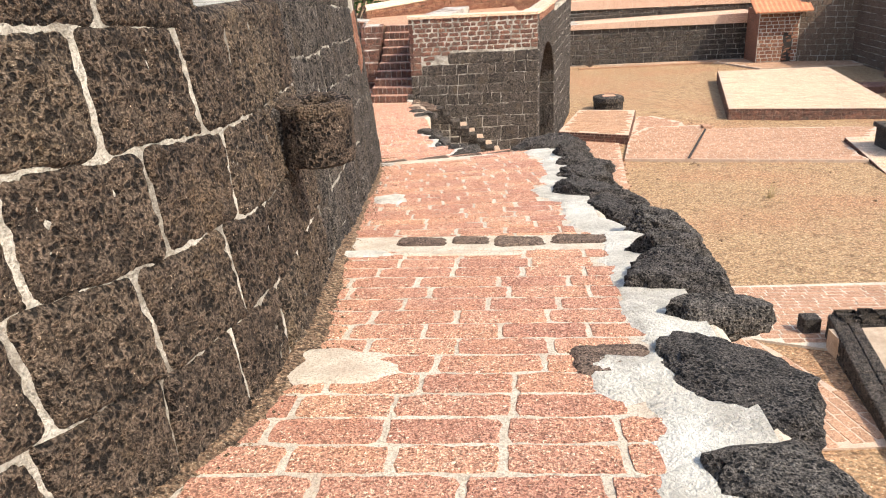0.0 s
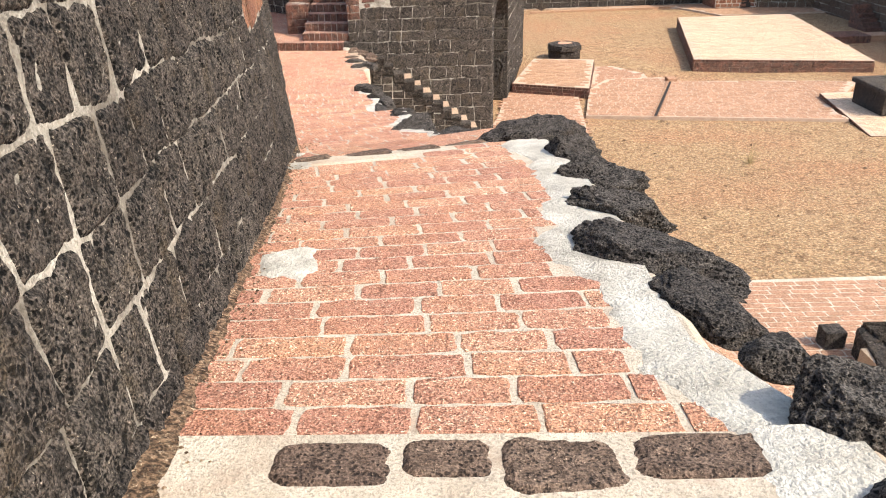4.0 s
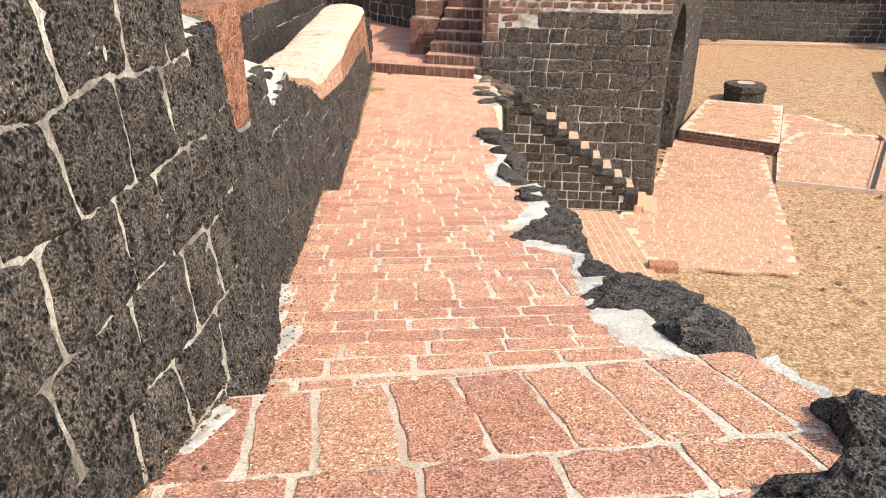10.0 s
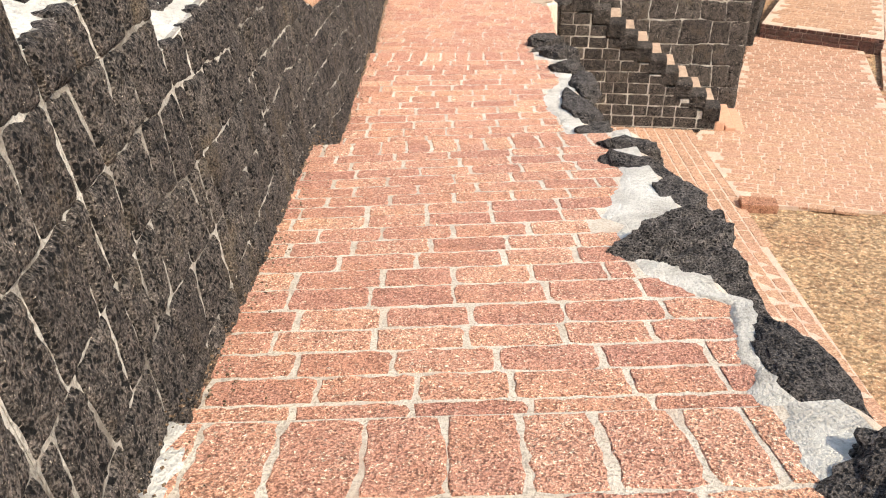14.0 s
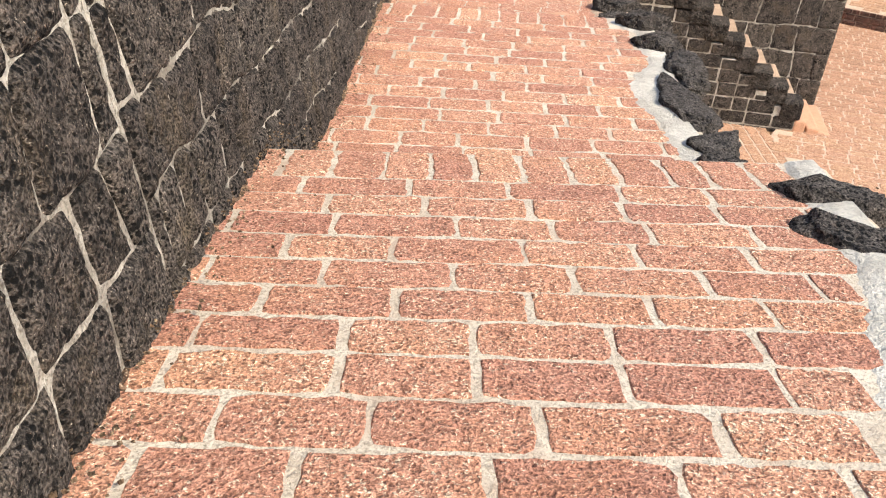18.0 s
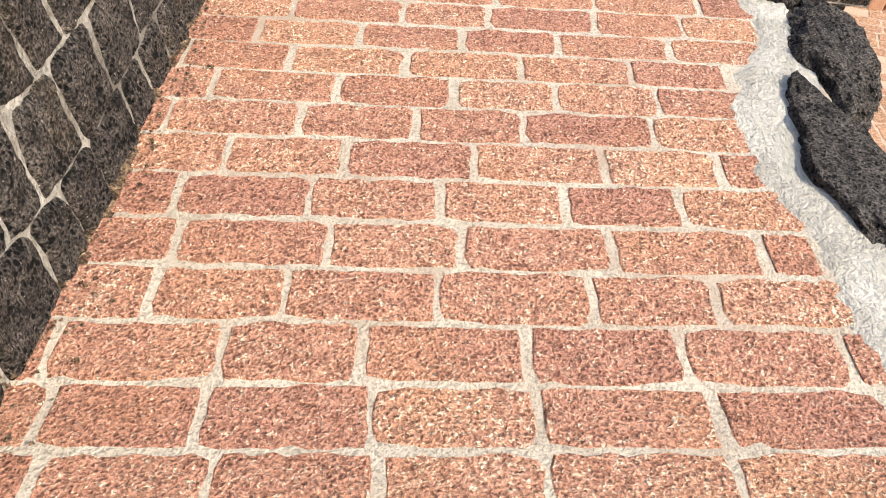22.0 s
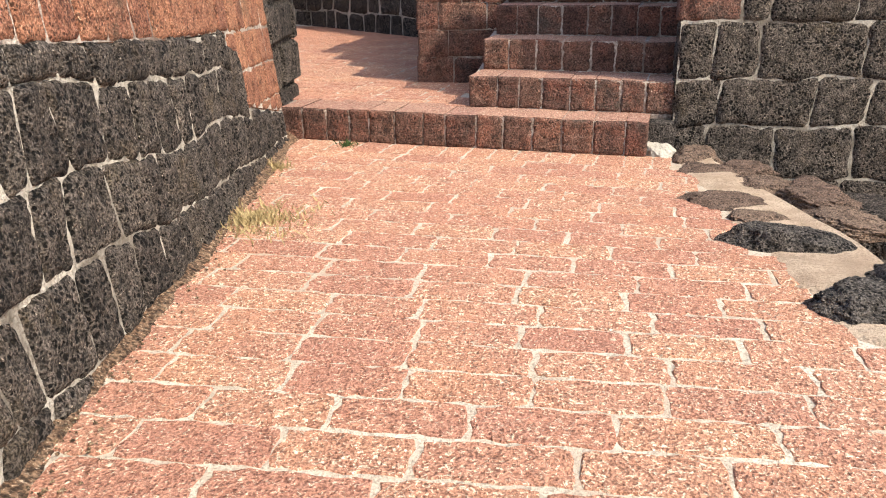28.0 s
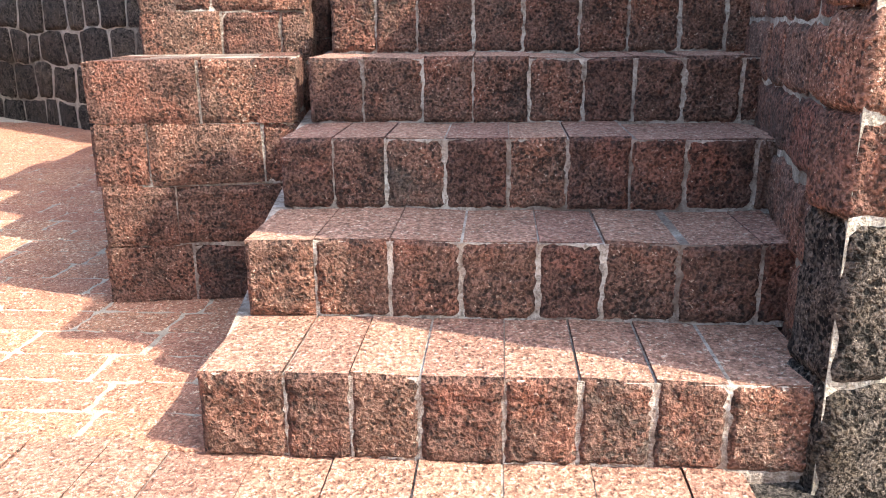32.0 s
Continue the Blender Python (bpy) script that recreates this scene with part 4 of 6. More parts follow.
rock(-0.17, 21.02, 0.32, 0.76, 0.12, 12)
rock(-0.36, 21.60, 0.46, 0.46, 0.155, 10)
rock(-0.46, 22.16, 0.50, 0.44, 0.17, -10)
rock(-0.68, 23.26, 0.62, 0.40, 0.109, -8)
rock(-0.76, 23.72, 0.52, 0.52, 0.173, 15)
rock(-1.02, 26.58, 0.42, 0.49, 0.109, -20)
rock(-0.72, 26.70, 0.46, 0.62, 0.136, 10)
rock(-1.15, 27.34, 0.52, 0.34, 0.109, -8)
LOW = "low worn brown stone let into the landing's edge"
rock(-1.24, 28.82, 0.36, 0.36, 0.058, 0, LOW, BROWNROCK)
rock(-1.24, 28.12, 0.52, 0.36, 0.052, -12, LOW, BROWNROCK)
rock(-1.13, 27.74, 0.34, 0.28, 0.052, 10, LOW, BROWNROCK)
rock(-0.94, 28.50, 0.48, 0.42, 0.058, -20, LOW, BROWNROCK)
rock(-0.96, 28.92, 0.36, 0.30, 0.056, 15, LOW, BROWNROCK)
rock(-0.70, 28.28, 0.46, 0.52, 0.056, 0, LOW, BROWNROCK)
rock(-0.70, 27.78, 0.44, 0.46, 0.056, 25, LOW, BROWNROCK)
rock(-1.47, 29.33, 0.24, 0.26, 0.095, 0, "lime-washed white stone beside the kerb", CEMENT)
rock(-1.24, 29.20, 0.34, 0.30, 0.085, 20, "brown stone wedged beside the kerb", BROWNROCK)
rock(-1.42, 29.76, 0.34, 0.40, 0.240, 0, "grey stone wedged beside the steps")

# ---- terrace, kerb and stairs ----
TER_Z = -4.07


def kerb_y(x):
    return 29.40 - 0.155 * (x + 2.9)


terrace = thing("terrace", "terrace paved with red laterite behind a low kerb", "terrace", kind="structure")
tv = [(-4.6, kerb_y(-4.6) + 0.40, TER_Z + 0.002), (-1.60, kerb_y(-1.6) + 0.40, TER_Z + 0.002), (-1.2, 40, TER_Z + 0.002), (-14, 40, TER_Z + 0.002), (-14, 30.2, TER_Z + 0.002), (-5.0, 30.2, TER_Z + 0.002)]
part_mesh("bed", mesh_from("bed", tv + [(p[0], p[1], -8.2) for p in tv], [(0, 1, 2, 3, 4, 5)] + [(i, i + 6, (i + 1) % 6 + 6, (i + 1) % 6) for i in range(6)], MORTAR), terrace)
kerb = thing("kerb", "kerb step of dark red laterite bricks on end", "kerb", kind="structure")
x = -4.33
while x < -1.60:
    w = rng.uniform(0.15, 0.235)
    xb = min(x + w, -1.56)
    p = Vector(((x + xb) / 2, kerb_y((x + xb) / 2), -4.19))
    tx = Vector((xb - x - 0.005, -0.155 * (xb - x), 0))
    ny = Vector((-0.153, -0.988, 0))
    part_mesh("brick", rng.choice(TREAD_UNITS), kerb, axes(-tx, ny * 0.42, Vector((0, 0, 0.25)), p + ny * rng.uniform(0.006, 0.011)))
    x += w
part_mesh("joint", mesh_from("joint", [(-4.33, kerb_y(-4.33) + 0.005, -4.33), (-1.57, kerb_y(-1.57) + 0.005, -4.33), (-1.57, kerb_y(-1.57) + 0.005, TER_Z - 0.003), (-4.33, kerb_y(-4.33) + 0.005, TER_Z - 0.003), (-4.33, kerb_y(-4.33) + 0.44, TER_Z - 0.003), (-1.57, kerb_y(-1.57) + 0.44, TER_Z - 0.003)], [(0, 1, 2, 3), (3, 2, 5, 4)], STEPMORTAR), kerb)
cs = thing("corner_stone", "grey stone filling the gap beside the steps", "stone")
part_mesh("block", box_mesh("block", (-1.575, 29.36, -4.40), (-1.345, 29.95, -4.10), ROCK, 0.035), cs)
part_mesh("mortar", box_mesh("mortar", (-1.62, 29.52, -4.5), (-1.12, 30.7, TER_Z + 0.004), STEPMORTAR, 0.01), cs, None, "stained mortar fill")
# terrace pavers, running with the kerb
us, ms = [], []
for i in range(34):
    yy = 29.86 + i * 0.205
    x = -9.0 + rng.uniform(0, 0.3)
    while x < -1.25:
        w = rng.uniform(0.33, 0.46)
        cx, cy = x + w / 2, yy - 0.155 * (x + w / 2 + 2.9)
        x += w
        if cx < -4.5 and cy < 30.35:
            continue
        if cx > -2.85 and cy > 29.75 - 0.155 * (cx + 2.85):
            continue
        tx = Vector((w - 0.016, -0.155 * (w - 0.012), 0))
        m = axes(tx, Vector((0.029, 0.187, 0)), Vector((0, 0, 0.05)), (cx, cy, TER_Z + rng.uniform(0.005, 0.009)))
        if cx > -5.6 and cy < 34.5:
            part_mesh("brick", rng.choice(WORN_UNITS), terrace, m)
        else:
            us.append(rng.choice(PAVER_UNITS))
            ms.append(m)
joined("paving", us, ms, PAVER, terrace)

stairs = thing("staircase", "steep flight of worn dark red laterite steps", "staircase", kind="structure")
NSTEP = 9
for k in range(NSTEP):
    xl, xr = -2.86 + 0.075 * min(k, 4) + 0.03 * max(0, k - 4), -1.33 + 0.12 * min(k, 6)
    zt = TER_Z + 0.2375 * (k + 1)
    y0 = 29.74 + 0.395 * k

    def fy(x, y0=y0, xl=xl):
        return y0 - 0.155 * (x - xl)

    bed = [(xl + 0.035, fy(xl) + 0.001, zt - 0.245), (xr, fy(xr) + 0.001, zt - 0.245), (xr, fy(xr) + 0.001, zt - 0.006), (xl + 0.035, fy(xl) + 0.001, zt - 0.006), (xl + 0.035, fy(xl) + 0.9, zt - 0.006), (xr, fy(xr) + 0.9, zt - 0.006), (xl + 0.035, fy(xl) + 0.9, zt - 0.245)]
    part_mesh("bed", mesh_from("bed", bed, [(0, 1, 2, 3), (3, 2, 5, 4), (0, 3, 4, 6)], STEPMORTAR), stairs)
    x = xl
    while x < xr - 0.02:
        w = rng.uniform(0.16, 0.225)
        xb = min(x + w, xr)
        if xr - xb < 0.07:
            xb = xr
        cx = (x + xb) / 2
        tx = Vector((xb - x - 0.005, -0.155 * (xb - x), 0))
        ny = Vector((-0.153, -0.988, 0))
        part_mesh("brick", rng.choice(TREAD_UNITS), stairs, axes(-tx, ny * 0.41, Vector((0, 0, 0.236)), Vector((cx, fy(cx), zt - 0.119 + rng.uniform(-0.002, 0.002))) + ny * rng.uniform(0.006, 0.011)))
        x = xb
# upper landing behind the stairs
LAND_Z = TER_Z + 0.2375 * NSTEP
part_mesh("landing", box_mesh("landing", (-3.3, 33.1, -8), (3.2, 42.0, LAND_Z - 0.004), COURTBRICK, 0.01), stairs, None, "pale brick upper landing")

# stepped side wall left of the stairs
pillar = thing("stair_pier", "stepped red and black laterite pier beside the stairs", "wall", kind="structure")


def pier_block(x0, x1, y0, y1, z0, z1, seed):
    part_mesh("core", box_mesh("core", (x0 + 0.02, y0 + 0.02, z0), (x1 - 0.02, y1, z1 - 0.006), STEPMORTAR), pillar)
    nz = max(1, round((z1 - z0) / 0.235))
    cs = [z0 + (z1 - z0) * i / nz for i in range(nz + 1)]
    masonry(pillar, lambda u, h: (u, y0 + 0.024, h), x0, x1, cs, STEP_UNITS, 0.36, 0.006, 0.16, "block", seed)
    masonry(pillar, lambda u, h: (x0 + 0.024, y1 - (u - y0), h), y0, y1, cs, STEP_UNITS, 0.36, 0.006, 0.16, "block", seed + 1)
    masonry(pillar, lambda u, h: (x1 - 0.024, u, h), y0, y1, cs, STEP_UNITS, 0.36, 0.006, 0.16, "block", seed + 2)


pier_block(-3.46, -2.68, 30.95, 31.55, TER_Z, -3.12, 21)
pier_block(-3.40, -2.66, 31.552, 32.0, TER_Z, -2.72, 25)
pier_block(-3.40, -2.60, 32.002, 32.5, TER_Z, -2.33, 31)
pier_block(-3.40, -2.52, 32.502, 33.6, TER_Z, -1.92, 35)

# ---- tower beside the stairs ----
tower = thing("tower", "bastion wall of dark laterite blocks with a red brick parapet", "tower", kind="structure")
TX0, TX1, TY, TTOP = -1.36, 3.24, 29.47, -1.42
SIDE = Vector((0.2346, 0.9721, 0))


def prism(name, pts, z0, z1, material, parent, label=""):
    n = len(pts)
    vs = [(p[0], p[1], z0) for p in pts] + [(p[0], p[1], z1) for p in pts]
    fs = [tuple(range(n))[::-1], tuple(range(n, 2 * n))] + [(i, (i + 1) % n, (i + 1) % n + n, i + n) for i in range(n)]
    return part_mesh(name, mesh_from(name, vs, fs, material), parent, None, label)


def inset(s, d):
    return (TX1 + SIDE.x * s - 0.9721 * d, TY + SIDE.y * s + 0.2346 * d)


D0, D1, DEPTH = 0.5, 5.5, 0.9
prism("front_wall", [(TX0, TY), (TX1 - 0.012, TY), inset(D0, 0.012), inset(D0, 1.1), (TX0 + 0.225, TY + 0.75)], -8.2, TTOP, WALLMORTAR, tower)
prism("side_wall", [inset(D1, 0.012), inset(13.2, 0.012), inset(13.2, 1.1), inset(D1, 1.1)], -8.2, TTOP - 0.3, WALLMORTAR, tower)
prism("niche_back", [inset(D0, DEPTH), inset(D1, DEPTH), inset(D1, 1.1), inset(D0, 1.1)], -8.2, TTOP - 0.3, DARK, tower, "dark back of the arched gate")
# pointed arch over the gate
av, k = [], 14
for i in range(k + 1):
    s = D0 + (D1 - D0) * i / k
    u = abs(2 * (s - D0) / (D1 - D0) - 1)
    z = -4.3 + 1.55 * math.sqrt(max(0, 1 - u ** 1.5))
    for d in (0.012, DEPTH + 0.05):
        for zz in (z, TTOP - 0.3):
            av.append((*inset(s, d), zz))
af = []
for i in range(k):
    a, c = i * 4, i * 4 + 4
    af += [(a, c, c + 1, a + 1), (a + 2, a, c, c + 2), (a + 2, a + 3, c + 3, c + 2), (a + 1, c + 1, c + 3, a + 3)]
part_mesh("gate_arch", mesh_from("gate_arch", av, af, DARK), tower, None, "pointed stone arch")
prism("gate_parapet", [inset(D0, 0.0), inset(D1, 0.0), inset(D1, 0.6), inset(D0, 0.6)], TTOP - 0.3, TTOP - 0.05, REDBLOCK, tower)


def front_pt(u, h):
    return (u, TY + 0.008 + 0.004 * noise.noise((u, h, 2)), h)


def red_line(u):
    return lerp(u, [-1.4, -0.9, -0.2, 0.6, 3.4], [-3.55, -3.2, -2.85, -2.62, -2.75])


COURSES = [-8.0, -7.42, -6.86, -6.36, -5.9, -5.4, -4.98, -4.52, -4.14, -3.8, -3.42, -3.05, -2.64]
fitted(tower, front_pt, TX0, TX1, COURSES[:11], DARK, 0.5, -0.010, 0.16, "stone", 41, vary=0.42, cell=0.034, wave=0.05, rim=0.03, relief=0.012)
fitted(tower, front_pt, TX0 + 0.40, TX1, COURSES[10:], DARK, 0.56, -0.010, 0.16, "stone", 52, lambda u, a, c: (a, c) if (a + c) / 2 < red_line(u) else None, vary=0.42, cell=0.034, wave=0.05, rim=0.03, relief=0.012)
fitted(tower, front_pt, TX0 - 0.016, TX0 + 0.40, [-3.42, -3.19, -2.96, -2.73, -2.5], STEPRED, 2.0, 0.004, 0.15, "brick", 43, proud=0.016, drop=0.014, rim=0.025, relief=0.006, wave=0.012, lean=0.012, vary=0.1)
REDC = [-3.4 + 0.165 * i for i in range(13)]
REDC[-1] = TTOP
fitted(tower, front_pt, TX0 - 0.016, TX1, REDC, STEPRED, 0.33, 0.004, 0.13, "brick", 44, lambda u, a, c: (a, c) if (a + c) / 2 > max(red_line(u) + 0.10, -2.5 if u < TX0 + 0.42 else -9) else None, proud=0.016, drop=0.014, rim=0.025, relief=0.006, wave=0.012, lean=0.012, cell=0.05)
fitted(tower, lambda u, h: (TX0 + 0.004 + 0.3 * (3.6 - u), TY + 3.6 - u, h), 0.0, 3.6, [-4.2 + 0.2 * i for i in range(14)], STEPRED, 0.36, 0.006, 0.13, "brick", 45, lambda u, a, c: (a, c) if a > -3.5 or u < 3.0 else None, proud=0.014, drop=0.014, rim=0.025, relief=0.006, wave=0.012, lean=0.012)
fitted(tower, lambda u, h: (TX0 + 0.004 + 0.3 * (3.6 - u), TY + 3.6 - u, h), 2.9, 3.52, [-4.3, -4.06, -3.84, -3.63, -3.42], STEPRED, 0.36, 0.004, 0.13, "brick", 50)
prism("stair_side", [(TX0 + 0.226, TY + 0.752), (TX0 + 1.3, TY + 0.752), (TX0 + 2.3, TY + 4.5), (TX0 + 1.35, TY + 4.5)], -8.2, TTOP, STEPMORTAR, tower)
side_courses = [-8.0 + 0.44 * i for i in range(15)]
masonry(tower, lambda u, h: (*inset(u, 0.016), h), 0.0, D0, [-8.0 + 0.44 * i for i in range(15)] + [TTOP], DARK_UNITS, 0.5, 0.006, 0.14, "stone", 46)
masonry(tower, lambda u, h: (*inset(u, 0.016), h), D1, 13.2, side_courses, DARK_UNITS, 0.5, 0.006, 0.14, "stone_facing", 47, join=True)
masonry(tower, lambda u, h: (*inset(u, 0.012), h), D0, D1, [-4.42 + 0.3 * i for i in range(10)], DARK_UNITS, 0.42, 0.02, 0.12, "block", 48, lambda u, a, c: (a, c) if a > -4.26 + 1.55 * math.sqrt(max(0, 1 - abs(2 * (u - D0) / (D1 - D0) - 1) ** 1.5)) else None)
masonry(tower, lambda u, h: (*inset(D1, DEPTH - u), h), 0.0, DEPTH, [-8.0 + 0.46 * i for i in range(11)], DARK_UNITS, 0.9, 0.012, 0.05, "stone", 49, proud=0.03)
# pale coping on the parapet
prism("coping", [(TX0 - 0.04, TY - 0.05), (TX1 + 0.02, TY - 0.05), inset(1.2, -0.05), inset(1.2, 0.55), (TX1 - 0.5, TY + 0.55), (TX0 - 0.04, TY + 0.55)], TTOP, TTOP + 0.09, COPING, tower, "pale worn brick coping")
prism("coping", [inset(1.21, -0.05), inset(13.2, -0.05), inset(13.2, 0.5), inset(1.21, 0.5)], TTOP - 0.05, TTOP + 0.05, COPING, tower, "pale worn brick coping")
rose = thing("rosette", "round carved stone rosette on the gate jamb", "ornament")
bm = bmesh.new()
for i in range(24):
    a0 = 2 * math.pi * i / 24
    bmesh.ops.create_icosphere(bm, subdivisions=1, radius=0.06, matrix=Matrix.Translation((0.30 * math.cos(a0), 0, 0.30 * math.sin(a0))))
for i in range(6):
    a0 = 2 * math.pi * i / 6
    bmesh.ops.create_icosphere(bm, subdivisions=2, radius=0.1, matrix=Matrix.Translation((0.15 * math.cos(a0), 0, 0.15 * math.sin(a0))) @ Matrix.Diagonal((1, 0.5, 1, 1)))
part("carving", bm, ROCK, rose)
rose.matrix_basis = pose(*inset(D1 - 0.06, 0.48), -6.3, 0, 0, -13)

# brick wall with rounded coping behind the stairs
back = thing("upper_wall", "red brick wall with a rounded pale coping above the stairs", "wall", kind="structure")
prism("wall", [(-3.5, 36.4), (4.5, 39.6), (4.3, 40.1), (-3.7, 36.9)], -4.2, -1.75, REDBLOCK, back)
bd = Vector((8.0, 3.2, 0)).normalized()
masonry(back, lambda u, h: (-3.5 + bd.x * u, 36.4 + bd.y * u - 0.02, h + 0.09 * u), 0.0, 8.5, [-2.5 + 0.17 * i for i in range(6)], RED_UNITS, 0.34, 0.016, 0.12, "brick", 61)
cv = []
for i in range(20):
    u = 8.6 * i / 19
    p = Vector((-3.5, 36.4, -1.62 + 0.09 * u)) + bd * u
    for dn, dz in ((-0.06, 0), (-0.04, 0.12), (0.12, 0.22), (0.34, 0.22), (0.5, 0.1), (0.5, -0.02)):
        cv.append((p.x - bd.y * dn, p.y + bd.x * dn, p.z + dz))
part_mesh("coping", mesh_from("coping", cv, [(i * 6 + q, i * 6 + q + 1, (i + 1) * 6 + q + 1, (i + 1) * 6 + q) for i in range(19) for q in range(5)], COPING, True), back, None, "rounded pale coping")

# far wall of the terrace
tw = thing("terrace_wall", "rough dark stone wall with a red brick top closing the terrace", "wall", kind="structure")
wa, wb = Vector((-3.4, 34.6, 0)), Vector((-14.6, 45.43, 0))
wd = (wb - wa).normalized()


def tw_pt(u, h):
    p = wb - wd * u
    return (p.x, p.y, h)


prism("core", [(wb.x, wb.y - 0.012), (wa.x, wa.y - 0.012), (wa.x + 0.8, wa.y + 0.8), (wb.x + 0.8, wb.y + 0.8)], -4.6, -1.95, WALLMORTAR, tw)
fitted(tw, tw_pt, 0.0, 15.5, [-4.25, -3.80, -3.42, -3.06, -2.70, -2.35], DARK, 0.44, 0.012, 0.3, "stone", 63, proud=0.03, cell=0.05, wave=0.07, lean=0.07, vary=0.4, head=0.02)
masonry(tw, tw_pt, 0.0, 15.5, [-2.35, -2.15, -1.93], RED_UNITS, 0.36, 0.016, 0.2, "brick", 64)
prism("end_rock", [(-4.75, 29.46), (-4.36, 29.46), (-4.42, 30.3), (-5.2, 30.4)], -4.4, -3.05, DARK, tw, "rough stone end of the rampart")
masonry(tw, lambda u, h: (-4.36 - 0.07 * u - 0.05 * (h + 4), 29.46 + u, h), 0.0, 0.85, [-4.3, -3.95, -3.6, -3.3, -3.0], DARK_UNITS, 0.45, 0.02, 0.2, "stone", 65, proud=0.05, vary=0.4)

pw = thing("passage_wall", "dark stone wall with a red brick top beyond the rampart", "wall", kind="structure")
for (ax_, ay_), (bx, by), seed in (((-6.3, 18.0), (-6.3, 33.0), 66), ((-6.3, 33.0), (-8.4, 38.8), 68)):
    a, b = Vector((ax_, ay_)), Vector((bx, by))
    d, L = (b - a).normalized(), (b - a).length
    n2 = Vector((-d.y, d.x)) * 0.8
    prism("core", [tuple(a), tuple(b), tuple(b + n2), tuple(a + n2)], -8.0, -1.96, WALLMORTAR, pw)
    masonry(pw, lambda u, h, a=a, d=d: (a.x + d.x * u + 0.004, a.y + d.y * u, h), 0.0, L, [-4.8 + 0.6 * i for i in range(5)], NEAR_UNITS, 0.8, 0.008, 0.16, "stone", seed)
    masonry(pw, lambda u, h, a=a, d=d: (a.x + d.x * u + 0.004, a.y + d.y * u, h), 0.0, L, [-2.4, -2.17, -1.95], RED_UNITS, 0.36, 0.008, 0.14, "brick", seed + 1)

# ---- outer stair along the tower, with a stepped parapet ----
fs_ = thing("outer_stair", "narrow stair with a stepped parapet of dark cube stones", "staircase", kind="structure")
PY = 28.15
NS = 11
for i in range(NS):
    x0 = -0.62 + 0.30 * i
    zt = -4.42 - 0.243 * i
    part_mesh("parapet_stone", rng.choice(NEAR_UNITS), fs_, axes(Vector((-0.36, 0, 0)), Vector((0, -0.44, 0)), Vector((0, 0, 0.31)), (x0 + 0.17 + rng.uniform(-.03, .03), PY - 0.02 + rng.uniform(-.03, .03), zt - 0.11 + rng.uniform(-.02, .02))))
    part_mesh("tread", box_mesh("tread", (x0 + 0.003, PY + 0.37, -8.0), (x0 + 0.302, TY - 0.02, zt - 0.01 - 0.17 * max(0, 3 - i)), TREADSAND, 0.02), fs_, None, "worn sandy tread")
    part_mesh("core", box_mesh("core", (x0, PY - 0.004, -8.0), (x0 + 0.299, PY + 0.355, zt - 0.29), WALLMORTAR), fs_)


def par_keep(u, a, c):
    lim = -4.50 - 0.243 * ((u + 0.62) / 0.30)
    return (a, min(c, lim)) if min(c, lim) - a > 0.07 else None


part_mesh("core", box_mesh("core", (-1.30, PY + 0.03, -8.0), (-0.621, TY - 0.02, -4.85), DARK, 0.03), fs_)
masonry(fs_, lambda u, h: (u, PY, h), -1.2, 2.7, [-8.0 + 0.236 * i for i in range(16)], NEAR_UNITS, 0.36, 0.012, 0.14, "stone", 71, par_keep)
for i in range(3):
    part_mesh("foot_stone", box_mesh("foot_stone", (2.66 + 0.22 * i, PY - 0.02 - 0.02 * i, -8), (2.86 + 0.22 * i, TY - 0.04, -7.12 - 0.09 * i), SAND, 0.03), fs_, None, "low sandy stone at the stair foot")


# ---- cement patches on the walkway ----
def patch(x, v, sx, sv, seed, material=None, label="rough white cement patch over the pavers"):
    """An uneven thin smear lying on the ramp."""
    o = seed * 7.3
    n, m = 20, 5
    vs, fs = [], []
    for i in range(n):
        a = 2 * math.pi * i / n
        r = 1 + 0.3 * noise.noise((math.cos(a) * 1.7 + o, math.sin(a) * 1.7, 0)) + 0.25 * noise.noise((math.cos(a) * 5 + o, math.sin(a) * 5, 3))
        c, d = math.copysign(abs(math.cos(a)) ** 0.65, math.cos(a)), math.copysign(abs(math.sin(a)) ** 0.65, math.sin(a))
        for j in range(1, m + 1):
            q = j / m
            px, pv = x + c * r * q * sx / 2, v + d * r * q * sv / 2
            lift = 0.017 + 0.004 * noise.noise((px * 8, pv * 8, 1)) if j < m else 0.0
            vs.append(on_ramp(px, pv, ground(pv) + lift))
    vs.append(on_ramp(x, v, ground(v) + 0.018))
    for i in range(n):
        k = (i + 1) % n
        fs.append((n * m, i * m, k * m))
        fs += [(i * m + j, i * m + j + 1, k * m + j + 1, k * m + j) for j in range(m - 1)]
    ob = new("cement_patch", mesh_from("cement_patch", vs, fs, material or CEMENT, True))
    tagged(ob, label, "patch", "cement patches on the ramp")


patch(-0.60, 7.20, 0.30, 0.58, 1)
patch(-0.62, 4.86, 0.42, 0.16, 2)
patch(0.05, 4.84, 0.9, 0.10, 3, MORTAR, "cream mortar smear over the pavers")
patch(-0.56, 3.03, 0.62, 0.36, 4, MORTAR, "cream mortar smear over the pavers")
patch(-0.36, 9.98, 0.95, 0.22, 6, MORTAR, "cream mortar smear over the pavers")
patch(-0.86, 9.92, 0.34, 0.30, 7)
patch(1.14, 9.98, 0.42, 0.62, 8)
patch(-1.24, 12.72, 0.15, 0.85, 9)
patch(-1.0, 11.44, 0.13, 0.5, 10)
patch(-1.42, 13.12, 0.15, 0.56, 11)
patch(-1.51, 13.46, 0.15, 0.50, 12)
